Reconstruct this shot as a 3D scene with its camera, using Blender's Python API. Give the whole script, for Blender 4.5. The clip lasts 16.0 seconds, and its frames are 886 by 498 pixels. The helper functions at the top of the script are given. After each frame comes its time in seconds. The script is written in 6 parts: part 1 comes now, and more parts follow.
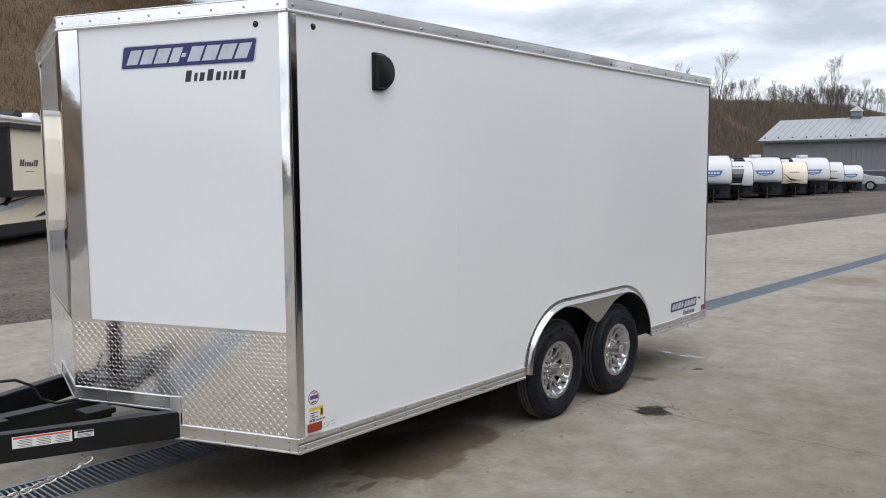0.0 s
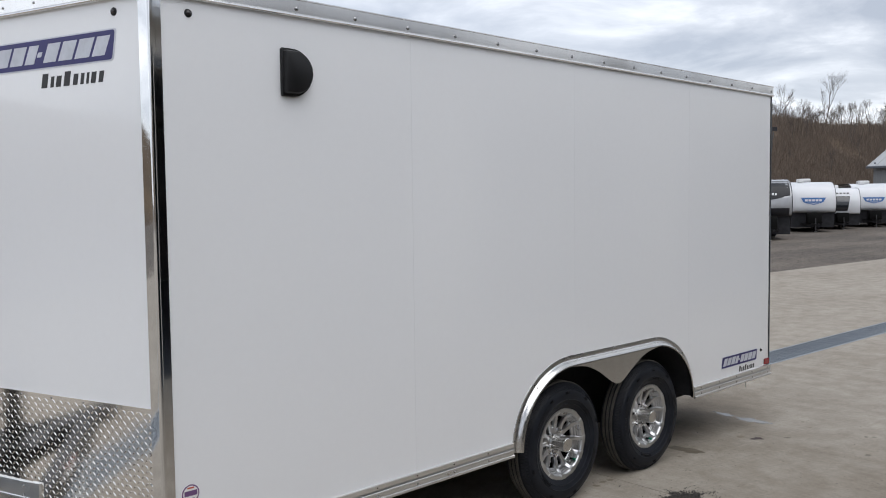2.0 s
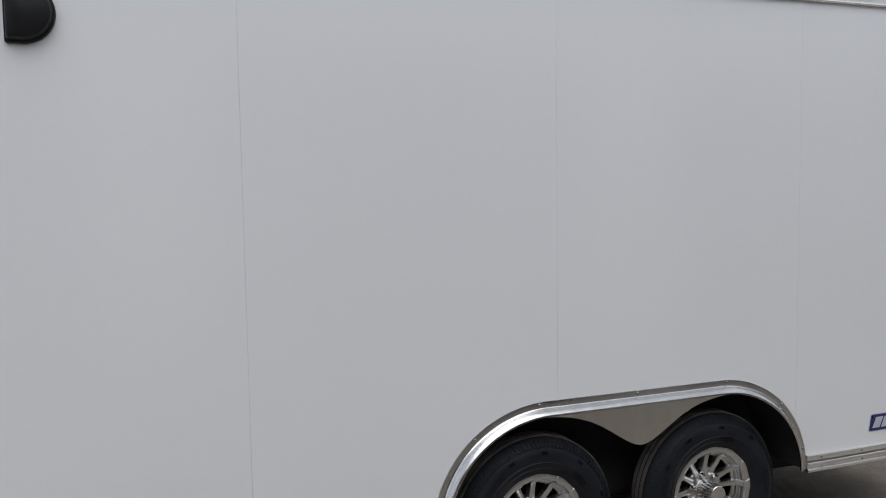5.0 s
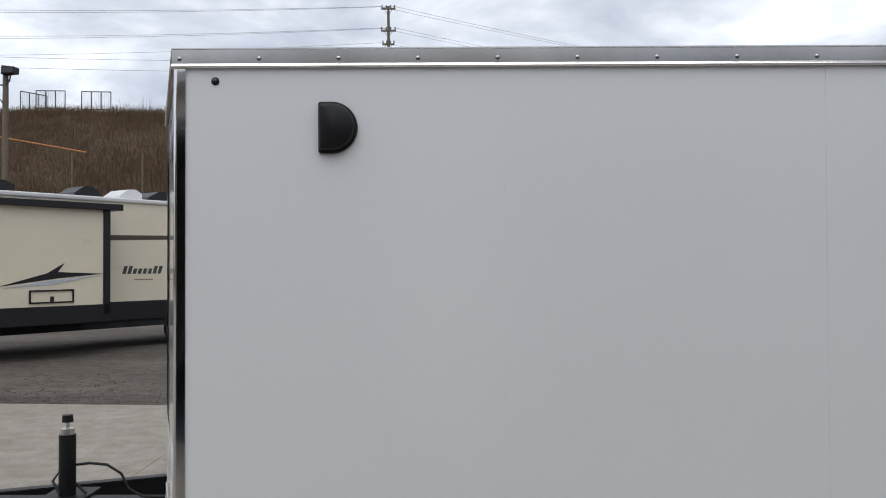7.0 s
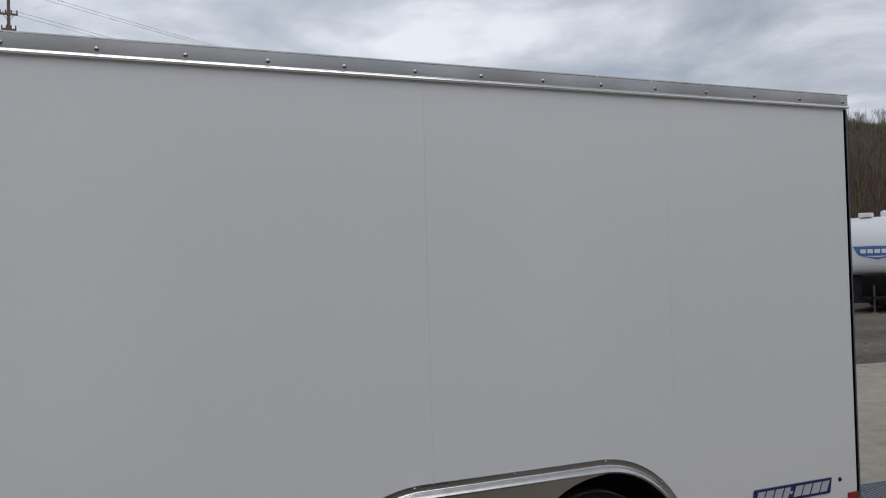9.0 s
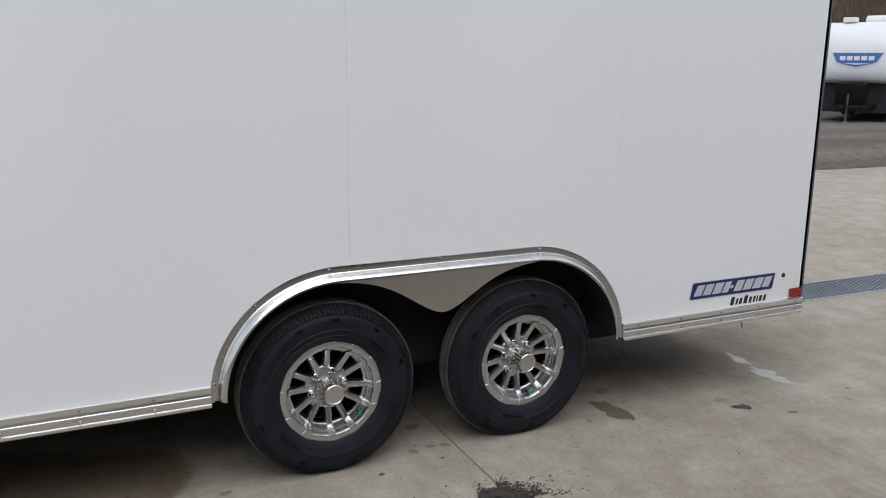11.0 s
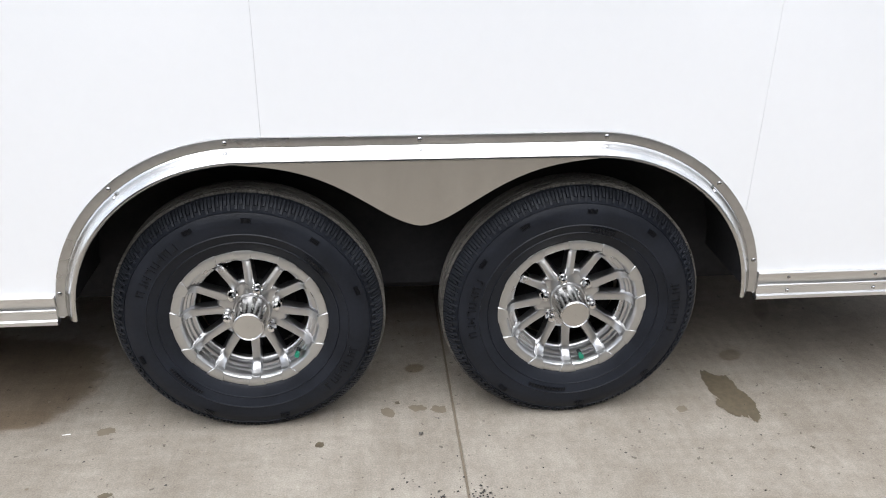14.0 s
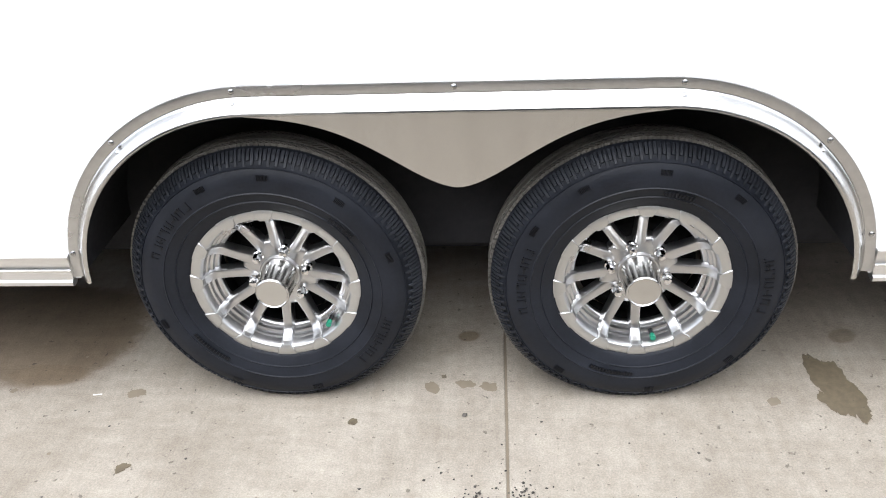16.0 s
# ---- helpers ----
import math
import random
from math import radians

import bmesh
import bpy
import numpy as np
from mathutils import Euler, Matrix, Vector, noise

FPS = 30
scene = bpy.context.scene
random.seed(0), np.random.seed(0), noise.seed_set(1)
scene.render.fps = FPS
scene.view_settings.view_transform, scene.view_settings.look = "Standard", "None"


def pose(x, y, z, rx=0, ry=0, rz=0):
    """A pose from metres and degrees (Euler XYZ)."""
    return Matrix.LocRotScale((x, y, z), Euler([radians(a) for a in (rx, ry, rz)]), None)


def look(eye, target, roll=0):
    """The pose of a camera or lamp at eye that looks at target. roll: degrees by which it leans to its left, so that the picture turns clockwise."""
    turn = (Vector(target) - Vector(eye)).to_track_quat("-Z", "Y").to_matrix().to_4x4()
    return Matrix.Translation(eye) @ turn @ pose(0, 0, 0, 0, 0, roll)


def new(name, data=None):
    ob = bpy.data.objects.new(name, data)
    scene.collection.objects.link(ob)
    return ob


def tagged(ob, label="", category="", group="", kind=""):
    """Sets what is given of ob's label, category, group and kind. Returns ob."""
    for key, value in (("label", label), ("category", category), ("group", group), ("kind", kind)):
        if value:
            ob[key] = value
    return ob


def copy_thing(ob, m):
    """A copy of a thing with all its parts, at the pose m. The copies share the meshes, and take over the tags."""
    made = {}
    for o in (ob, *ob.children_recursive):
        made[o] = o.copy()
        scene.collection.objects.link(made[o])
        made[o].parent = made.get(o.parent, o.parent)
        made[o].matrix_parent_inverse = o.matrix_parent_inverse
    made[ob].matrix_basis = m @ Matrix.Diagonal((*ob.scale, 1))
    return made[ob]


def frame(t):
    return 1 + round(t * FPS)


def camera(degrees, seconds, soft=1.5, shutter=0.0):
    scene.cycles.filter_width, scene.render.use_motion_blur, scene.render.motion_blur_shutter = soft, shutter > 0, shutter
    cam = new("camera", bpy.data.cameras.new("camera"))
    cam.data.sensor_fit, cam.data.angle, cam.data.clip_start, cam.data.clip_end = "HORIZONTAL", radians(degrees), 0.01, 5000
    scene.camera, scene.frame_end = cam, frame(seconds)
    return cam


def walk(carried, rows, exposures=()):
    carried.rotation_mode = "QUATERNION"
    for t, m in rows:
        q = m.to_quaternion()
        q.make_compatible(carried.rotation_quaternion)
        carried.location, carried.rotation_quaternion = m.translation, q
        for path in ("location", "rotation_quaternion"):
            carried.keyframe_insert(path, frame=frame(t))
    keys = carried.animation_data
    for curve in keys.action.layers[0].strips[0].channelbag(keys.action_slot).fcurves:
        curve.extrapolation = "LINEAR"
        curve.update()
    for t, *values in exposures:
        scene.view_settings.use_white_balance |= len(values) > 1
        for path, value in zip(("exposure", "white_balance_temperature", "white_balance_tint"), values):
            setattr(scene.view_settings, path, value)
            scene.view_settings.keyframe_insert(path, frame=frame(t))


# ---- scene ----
cam = camera(56.3, 16.0, soft=1.0)
PATH = [
    (0, (-2.574, -3.158, 1.782), (-1.061, -1.863, 1.594), -0.4),
    (0.5, (-2.449, -3.142, 1.778), (-0.94, -1.842, 1.592), -0.6),
    (1, (-2.091, -3.145, 1.791), (-0.631, -1.787, 1.637), -0.8),
    (1.5, (-1.729, -3.08, 1.765), (-0.321, -1.665, 1.641), -0.9),
    (2, (-1.312, -2.976, 1.767), (0.047, -1.513, 1.651), -0.7),
    (2.5, (-0.848, -2.952, 1.783), (0.419, -1.41, 1.645), -0.6),
    (3, (-0.396, -2.883, 1.744), (0.806, -1.292, 1.581), -0.1),
    (3.5, (0.041, -2.892, 1.732), (1.092, -1.199, 1.56), -0.9),
    (4, (0.435, -2.91, 1.757), (1.275, -1.103, 1.586), -1.1),
    (4.2, (0.549, -2.845, 1.742), (1.357, -1.023, 1.577), -1.0),
    (6.3, (1.115, -3.161, 1.773), (1.415, -1.186, 1.668), -0.85),
    (6.5, (1.119, -3.168, 1.777), (1.308, -1.178, 1.712), -0.7),
    (7, (1.04, -3.163, 1.783), (1.03, -1.164, 1.819), -0.2),
    (7.5, (1.052, -3.157, 1.783), (1.029, -1.159, 1.86), -0.4),
    (8, (1.098, -3.161, 1.784), (1.288, -1.172, 1.872), -0.7),
    (8.5, (1.15, -3.159, 1.784), (1.684, -1.234, 1.867), -1.0),
    (9, (1.188, -3.185, 1.77), (1.98, -1.349, 1.807), -1.6),
    (9.5, (1.205, -3.189, 1.759), (2.088, -1.394, 1.731), -1.7),
    (10, (1.218, -3.169, 1.735), (2.094, -1.376, 1.598), -1.3),
    (12.3, (2.16, -2.484, 1.534), (2.738, -0.705, 0.826), 1.4),
    (12.5, (2.256, -2.422, 1.54), (2.764, -0.622, 0.83), 1.1),
    (13, (2.527, -2.287, 1.517), (2.851, -0.454, 0.787), 0.6),
    (13.5, (2.702, -2.14, 1.499), (2.898, -0.316, 0.703), 0.4),
    (14, (2.738, -1.928, 1.475), (2.917, -0.129, 0.619), 0.7),
    (14.5, (2.809, -1.79, 1.462), (2.935, -0.016, 0.547), 0.3),
    (15, (2.905, -1.676, 1.441), (2.922, 0.071, 0.467), -1.0),
    (15.5, (2.942, -1.626, 1.437), (2.864, 0.094, 0.419), -2.5),
    (16, (2.954, -1.627, 1.434), (2.824, 0.089, 0.414), -2.7),
]
EXPOSURES = [(0, 0.42), (0.5, 0.41), (1.0, 0.33), (1.5, 0.3), (3.0, 0.15), (4.2, 0.13), (6.3, 0.09), (6.5, 0.06), (7.0, -0.02), (8.0, -0.11), (8.5, -0.55), (9.0, -0.39), (9.5, -0.21), (10.2, -0.03), (12.3, 1.04), (13.0, 1.03), (13.5, 1.12), (14.0, 1.29), (14.5, 1.55), (15.0, 1.91), (15.5, 1.83), (16.0, 1.79)]
walk(cam, [(t, look(eye, target, roll)) for t, eye, target, roll in PATH], EXPOSURES)

# ---- world, sun ----
SUN_ELEV, SUN_ROT = 58.0, 194.0
world = bpy.data.worlds.new("overcast_sky")
scene.world = world
world.use_nodes = True
wn, wl = world.node_tree.nodes, world.node_tree.links
wn.clear()


def wnode(kind, **values):
    n = wn.new(kind)
    for k, v in values.items():
        n.inputs[k].default_value = v
    return n


w_out = wn.new("ShaderNodeOutputWorld")
w_bg = wnode("ShaderNodeBackground", Strength=1.06)
w_sky = wn.new("ShaderNodeTexSky")
w_sky.sky_type, w_sky.sun_disc = "NISHITA", False
w_sky.sun_elevation, w_sky.sun_rotation = radians(SUN_ELEV), radians(SUN_ROT)
w_dim = wn.new("ShaderNodeVectorMath")
w_dim.operation = "SCALE"
w_dim.inputs["Scale"].default_value = 0.10
wl.new(w_sky.outputs[0], w_dim.inputs[0])
w_tc = wn.new("ShaderNodeTexCoord")
w_sep = wn.new("ShaderNodeSeparateXYZ")
wl.new(w_tc.outputs["Generated"], w_sep.inputs[0])
w_up = wn.new("ShaderNodeMath")
w_up.operation = "MAXIMUM"
wl.new(w_sep.outputs["Z"], w_up.inputs[0])
w_up.inputs[1].default_value = 0.0
w_off = wn.new("ShaderNodeMath")
w_off.operation = "ADD"
wl.new(w_up.outputs[0], w_off.inputs[0])
w_off.inputs[1].default_value = 0.15
w_px, w_py = wn.new("ShaderNodeMath"), wn.new("ShaderNodeMath")
for n, axis in ((w_px, "X"), (w_py, "Y")):
    n.operation = "DIVIDE"
    wl.new(w_sep.outputs[axis], n.inputs[0])
    wl.new(w_off.outputs[0], n.inputs[1])
w_xy = wn.new("ShaderNodeCombineXYZ")
wl.new(w_px.outputs[0], w_xy.inputs[0])
wl.new(w_py.outputs[0], w_xy.inputs[1])
w_n1 = wnode("ShaderNodeTexNoise", Scale=1.5, Detail=10.0, Roughness=0.56, Distortion=0.35)
w_n2 = wnode("ShaderNodeTexNoise", Scale=0.33, Detail=3.0, Roughness=0.5)
wl.new(w_xy.outputs[0], w_n1.inputs["Vector"])
wl.new(w_xy.outputs[0], w_n2.inputs["Vector"])
w_mix = wnode("ShaderNodeMath")
w_mix.operation = "MULTIPLY_ADD"
wl.new(w_n2.outputs[0], w_mix.inputs[0])
w_mix.inputs[1].default_value = 0.6
wl.new(w_n1.outputs[0], w_mix.inputs[2])
w_ramp = wn.new("ShaderNodeValToRGB")
e = w_ramp.color_ramp.elements
e[0].position, e[0].color = 0.65, (0.45, 0.49, 0.57, 1)
e[1].position, e[1].color = 0.94, (0.99, 1.02, 1.08, 1)
m = e.new(0.79)
m.color = (0.64, 0.675, 0.745, 1)
wl.new(w_mix.outputs[0], w_ramp.inputs[0])
w_blend = wn.new("ShaderNodeMixRGB")
w_blend.inputs[0].default_value = 0.85
wl.new(w_dim.outputs[0], w_blend.inputs[1])
wl.new(w_ramp.outputs[0], w_blend.inputs[2])
wl.new(w_blend.outputs[0], w_bg.inputs["Color"])
w_side = wn.new("ShaderNodeMath")
w_side.operation = "MULTIPLY_ADD"
wl.new(w_sep.outputs["X"], w_side.inputs[0])
w_side.inputs[1].default_value, w_side.inputs[2].default_value = -0.12, 1.06
w_back = wn.new("ShaderNodeMath")
w_back.operation = "MULTIPLY_ADD"
wl.new(w_sep.outputs["Y"], w_back.inputs[0])
w_back.inputs[1].default_value = 0.22
wl.new(w_side.outputs[0], w_back.inputs[2])
wl.new(w_back.outputs[0], w_bg.inputs["Strength"])
wl.new(w_bg.outputs[0], w_out.inputs["Surface"])

sun_data = bpy.data.lights.new("sun", "SUN")
sun_data.energy, sun_data.angle, sun_data.color = 1.25, radians(65), (0.985, 0.985, 1.0)
sun = new("sun", sun_data)
az = radians(SUN_ROT)
sun_from = Vector((math.sin(az) * math.cos(radians(SUN_ELEV)), math.cos(az) * math.cos(radians(SUN_ELEV)), math.sin(radians(SUN_ELEV))))
sun.matrix_world = look(sun_from * 60, (0, 0, 0))


# ---- materials ----
def material(name, color, rough=0.5, metal=0.0, var=0.12, scale=6.0, fine=60.0, bump=0.0, bump_scale=None, stretch=(1, 1, 1),
             tint=None, rough_var=0.08, by_object=0.0, by_island=0.0, coat=0.0, coords="Object", grain=0.0, grain_scale=220.0, spec=0.5, bump_detail=4.0, lo=0.45, hi=1.0):
    """A surface with colour variation at two scales, uneven gloss and a fine relief."""
    mat = bpy.data.materials.new(name)
    mat.use_nodes = True
    nt = mat.node_tree
    p = nt.nodes["Principled BSDF"]
    tc = nt.nodes.new("ShaderNodeTexCoord")
    mp = nt.nodes.new("ShaderNodeMapping")
    mp.inputs["Scale"].default_value = stretch
    nt.links.new(tc.outputs[coords], mp.inputs[0])
    n1, n2 = nt.nodes.new("ShaderNodeTexNoise"), nt.nodes.new("ShaderNodeTexNoise")
    for n, s, d in ((n1, scale, 5.0), (n2, fine, 3.0)):
        n.inputs["Scale"].default_value, n.inputs["Detail"].default_value = s, d
        nt.links.new(mp.outputs[0], n.inputs["Vector"])
    add = nt.nodes.new("ShaderNodeMath")
    add.operation = "MULTIPLY_ADD"
    add.inputs[1].default_value = 0.45
    nt.links.new(n2.outputs[0], add.inputs[0])
    nt.links.new(n1.outputs[0], add.inputs[2])
    value = add.outputs[0]
    for amount, source in ((by_object, ("ShaderNodeObjectInfo", "Random")), (by_island, ("ShaderNodeNewGeometry", "Random Per Island"))):
        if amount:
            o = nt.nodes.new(source[0])
            more = nt.nodes.new("ShaderNodeMath")
            more.operation = "MULTIPLY_ADD"
            more.inputs[1].default_value = amount
            nt.links.new(o.outputs[source[1]], more.inputs[0])
            nt.links.new(value, more.inputs[2])
            value = more.outputs[0]
    spread = nt.nodes.new("ShaderNodeMapRange")
    spread.inputs["From Min"].default_value, spread.inputs["From Max"].default_value = lo, hi + by_object + by_island
    nt.links.new(value, spread.inputs["Value"])
    ramp = nt.nodes.new("ShaderNodeMixRGB")
    c = Vector(color)
    hi = Vector(tint) if tint else c * (1 + var)
    ramp.inputs[1].default_value = (*(c * (1 - var)), 1)
    ramp.inputs[2].default_value = (*[min(v, 1) for v in hi], 1)
    nt.links.new(spread.outputs[0], ramp.inputs[0])
    shade = ramp.outputs[0]
    if grain:
        n4 = nt.nodes.new("ShaderNodeTexNoise")
        n4.inputs["Scale"].default_value, n4.inputs["Detail"].default_value, n4.inputs["Roughness"].default_value = grain_scale, 4.0, 0.7
        nt.links.new(tc.outputs[coords], n4.inputs["Vector"])
        r4 = nt.nodes.new("ShaderNodeMapRange")
        r4.inputs["From Min"].default_value, r4.inputs["From Max"].default_value = 0.3, 0.7
        r4.inputs["To Min"].default_value, r4.inputs["To Max"].default_value = 1 - grain, 1 + grain
        nt.links.new(n4.outputs[0], r4.inputs["Value"])
        v4 = nt.nodes.new("ShaderNodeVectorMath")
        v4.operation = "SCALE"
        nt.links.new(shade, v4.inputs[0])
        nt.links.new(r4.outputs[0], v4.inputs["Scale"])
        shade = v4.outputs[0]
    nt.links.new(shade, p.inputs["Base Color"])
    rr = nt.nodes.new("ShaderNodeMapRange")
    rr.inputs["To Min"].default_value, rr.inputs["To Max"].default_value = max(rough - rough_var, 0.01), min(rough + rough_var, 1)
    nt.links.new(n1.outputs[0], rr.inputs["Value"])
    nt.links.new(rr.outputs[0], p.inputs["Roughness"])
    p.inputs["Metallic"].default_value = metal
    p.inputs["Specular IOR Level"].default_value = spec
    p.inputs["Coat Weight"].default_value = coat
    p.inputs["Coat Roughness"].default_value = 0.05
    if bump:
        b = nt.nodes.new("ShaderNodeBump")
        b.inputs["Strength"].default_value = 1.0
        b.inputs["Distance"].default_value = bump
        if bump_scale:
            n3 = nt.nodes.new("ShaderNodeTexNoise")
            n3.inputs["Scale"].default_value, n3.inputs["Detail"].default_value = bump_scale, bump_detail
            nt.links.new(mp.outputs[0], n3.inputs["Vector"])
            nt.links.new(n3.outputs[0], b.inputs["Height"])
        else:
            nt.links.new(add.outputs[0], b.inputs["Height"])
        nt.links.new(b.outputs[0], p.inputs["Normal"])
    return mat


M = {}
M["white_skin"] = material("white_painted_aluminium", (0.835, 0.845, 0.86), 0.20, var=0.015, scale=0.8, fine=30, bump=0.0016, bump_scale=1.3, rough_var=0.05, coat=0.8, bump_detail=1.0)
M["chrome"] = material("polished_stainless", (0.78, 0.78, 0.78), 0.06, 1.0, var=0.03, scale=3, fine=50, bump=0.0006, bump_scale=5, rough_var=0.02)
M["alu"] = material("bright_aluminium", (0.80, 0.80, 0.80), 0.30, 1.0, var=0.06, scale=2.5, fine=40, stretch=(1, 1, 6), rough_var=0.07, bump=0.003, bump_scale=2.2, bump_detail=1.0)
M["alu_trim"] = material("wavy_aluminium_edge", (0.80, 0.79, 0.78), 0.15, 1.0, var=0.06, scale=2.5, fine=40, stretch=(1, 1, 0.4), rough_var=0.05, bump=0.013, bump_scale=2.3, bump_detail=0.4)
M["alu_flare"] = material("rolled_aluminium", (0.58, 0.575, 0.56), 0.23, 1.0, var=0.08, scale=3, fine=50, stretch=(5, 1, 1), rough_var=0.07, bump=0.0002)
M["alu_flange"] = material("dull_aluminium_flange", (0.56, 0.558, 0.555), 0.30, 1.0, var=0.14, scale=4, fine=60, rough_var=0.1, bump=0.0002)
M["plate"] = material("bright_tread_plate", (0.84, 0.82, 0.79), 0.10, 1.0, var=0.05, scale=4, fine=70, bump=0.0004, bump_scale=14, rough_var=0.03)
M["rivet"] = material("steel_rivet", (0.42, 0.42, 0.42), 0.22, 1.0, var=0.1)
M["black_steel"] = material("black_gloss_paint", (0.008, 0.008, 0.009), 0.42, var=0.3, scale=5, fine=90, bump=0.0004, rough_var=0.1, spec=0.3)
M["black_matt"] = material("black_undercoat", (0.030, 0.030, 0.033), 0.85, var=0.3, scale=5, bump=0.002, spec=0.15)
M["black_plastic"] = material("black_moulded_plastic", (0.008, 0.008, 0.009), 0.45, var=0.15, scale=8, fine=220, bump=0.0006, spec=0.32)
M["black_satin"] = material("black_gas_cover", (0.005, 0.005, 0.005), 0.75, var=0.3, spec=0.12)
M["rubber"] = material("tyre_rubber", (0.0112, 0.0130, 0.0180), 0.47, var=0.4, scale=9, fine=120, bump=0.0008, rough_var=0.2, spec=0.22)
M["rubber_gloss"] = material("shiny_tyre_moulding", (0.0050, 0.0058, 0.0082), 0.38, var=0.3, scale=9, spec=0.25)
M["rubber_rib"] = material("worn_shoulder_rubber", (0.0185, 0.0205, 0.0255), 0.5, var=0.45, scale=10, fine=90, bump=0.0006, spec=0.2)
# Near black: the darkness inside rims and drain is put into the colour.
M["black_hole"] = material("black_recess_shade", (0.004, 0.004, 0.004), 0.9, var=0.3, spec=0.1)
M["rubber_tread"] = material("dusty_tread_rubber", (0.110, 0.102, 0.090), 0.9, var=0.45, scale=12, fine=120, bump=0.0008)
M["rim"] = material("machined_alloy", (0.76, 0.76, 0.75), 0.28, 1.0, var=0.06, scale=7, fine=150, rough_var=0.06)
M["rim_paint"] = material("silver_alloy_paint", (0.55, 0.55, 0.555), 0.29, 1.0, var=0.05, scale=7, fine=200, coat=0.4)
M["rim_lip"] = material("machined_lip", (0.58, 0.585, 0.585), 0.36, 1.0, var=0.05, scale=7, fine=150, rough_var=0.06)
M["hub_chrome"] = material("soft_chrome", (0.60, 0.595, 0.58), 0.24, 1.0, var=0.06, scale=9, fine=90, rough_var=0.05)
M["drum"] = material("dark_brake_drum", (0.012, 0.011, 0.011), 0.8, 0.0, var=0.3)
M["green"] = material("green_valve_cap", (0.01, 0.22, 0.13), 0.35)
M["red_lens"] = material("red_lens", (0.24, 0.008, 0.014), 0.18, var=0.1, coat=0.6)
M["amber_lens"] = material("orange_red_reflector", (0.30, 0.040, 0.018), 0.22, var=0.1, coat=0.6)
M["dark_lens"] = material("smoked_marker_lens", (0.02, 0.015, 0.015), 0.2, var=0.1, coat=0.5)
M["logo_blue"] = material("navy_blue_vinyl", (0.020, 0.017, 0.125), 0.3, var=0.12, scale=9)
M["logo_silver"] = material("silver_vinyl", (0.55, 0.57, 0.63), 0.32, 0.1, var=0.12, scale=12)
M["ink"] = material("black_vinyl", (0.02, 0.02, 0.022), 0.4)
M["paper"] = material("white_label", (0.78, 0.78, 0.76), 0.5, var=0.03)
M["seam_mastic"] = material("grey_seam_sealant", (0.77, 0.775, 0.78), 0.6, var=0.1)
M["yellow"] = material("yellow_label", (0.75, 0.58, 0.06), 0.5, var=0.06)
M["purple"] = material("purple_print", (0.16, 0.08, 0.20), 0.5)
M["red_print"] = material("red_print", (0.55, 0.10, 0.07), 0.5)
M["pencil"] = material("marker_pen", (0.12, 0.12, 0.13), 0.6)
M["zinc"] = material("zinc_plated_steel", (0.62, 0.62, 0.60), 0.3, 1.0, var=0.12, scale=20)
M["galv"] = material("galvanised_grate", (0.27, 0.30, 0.33), 0.42, 0.6, var=0.22, scale=5, fine=60, by_object=0.3, rough_var=0.12)


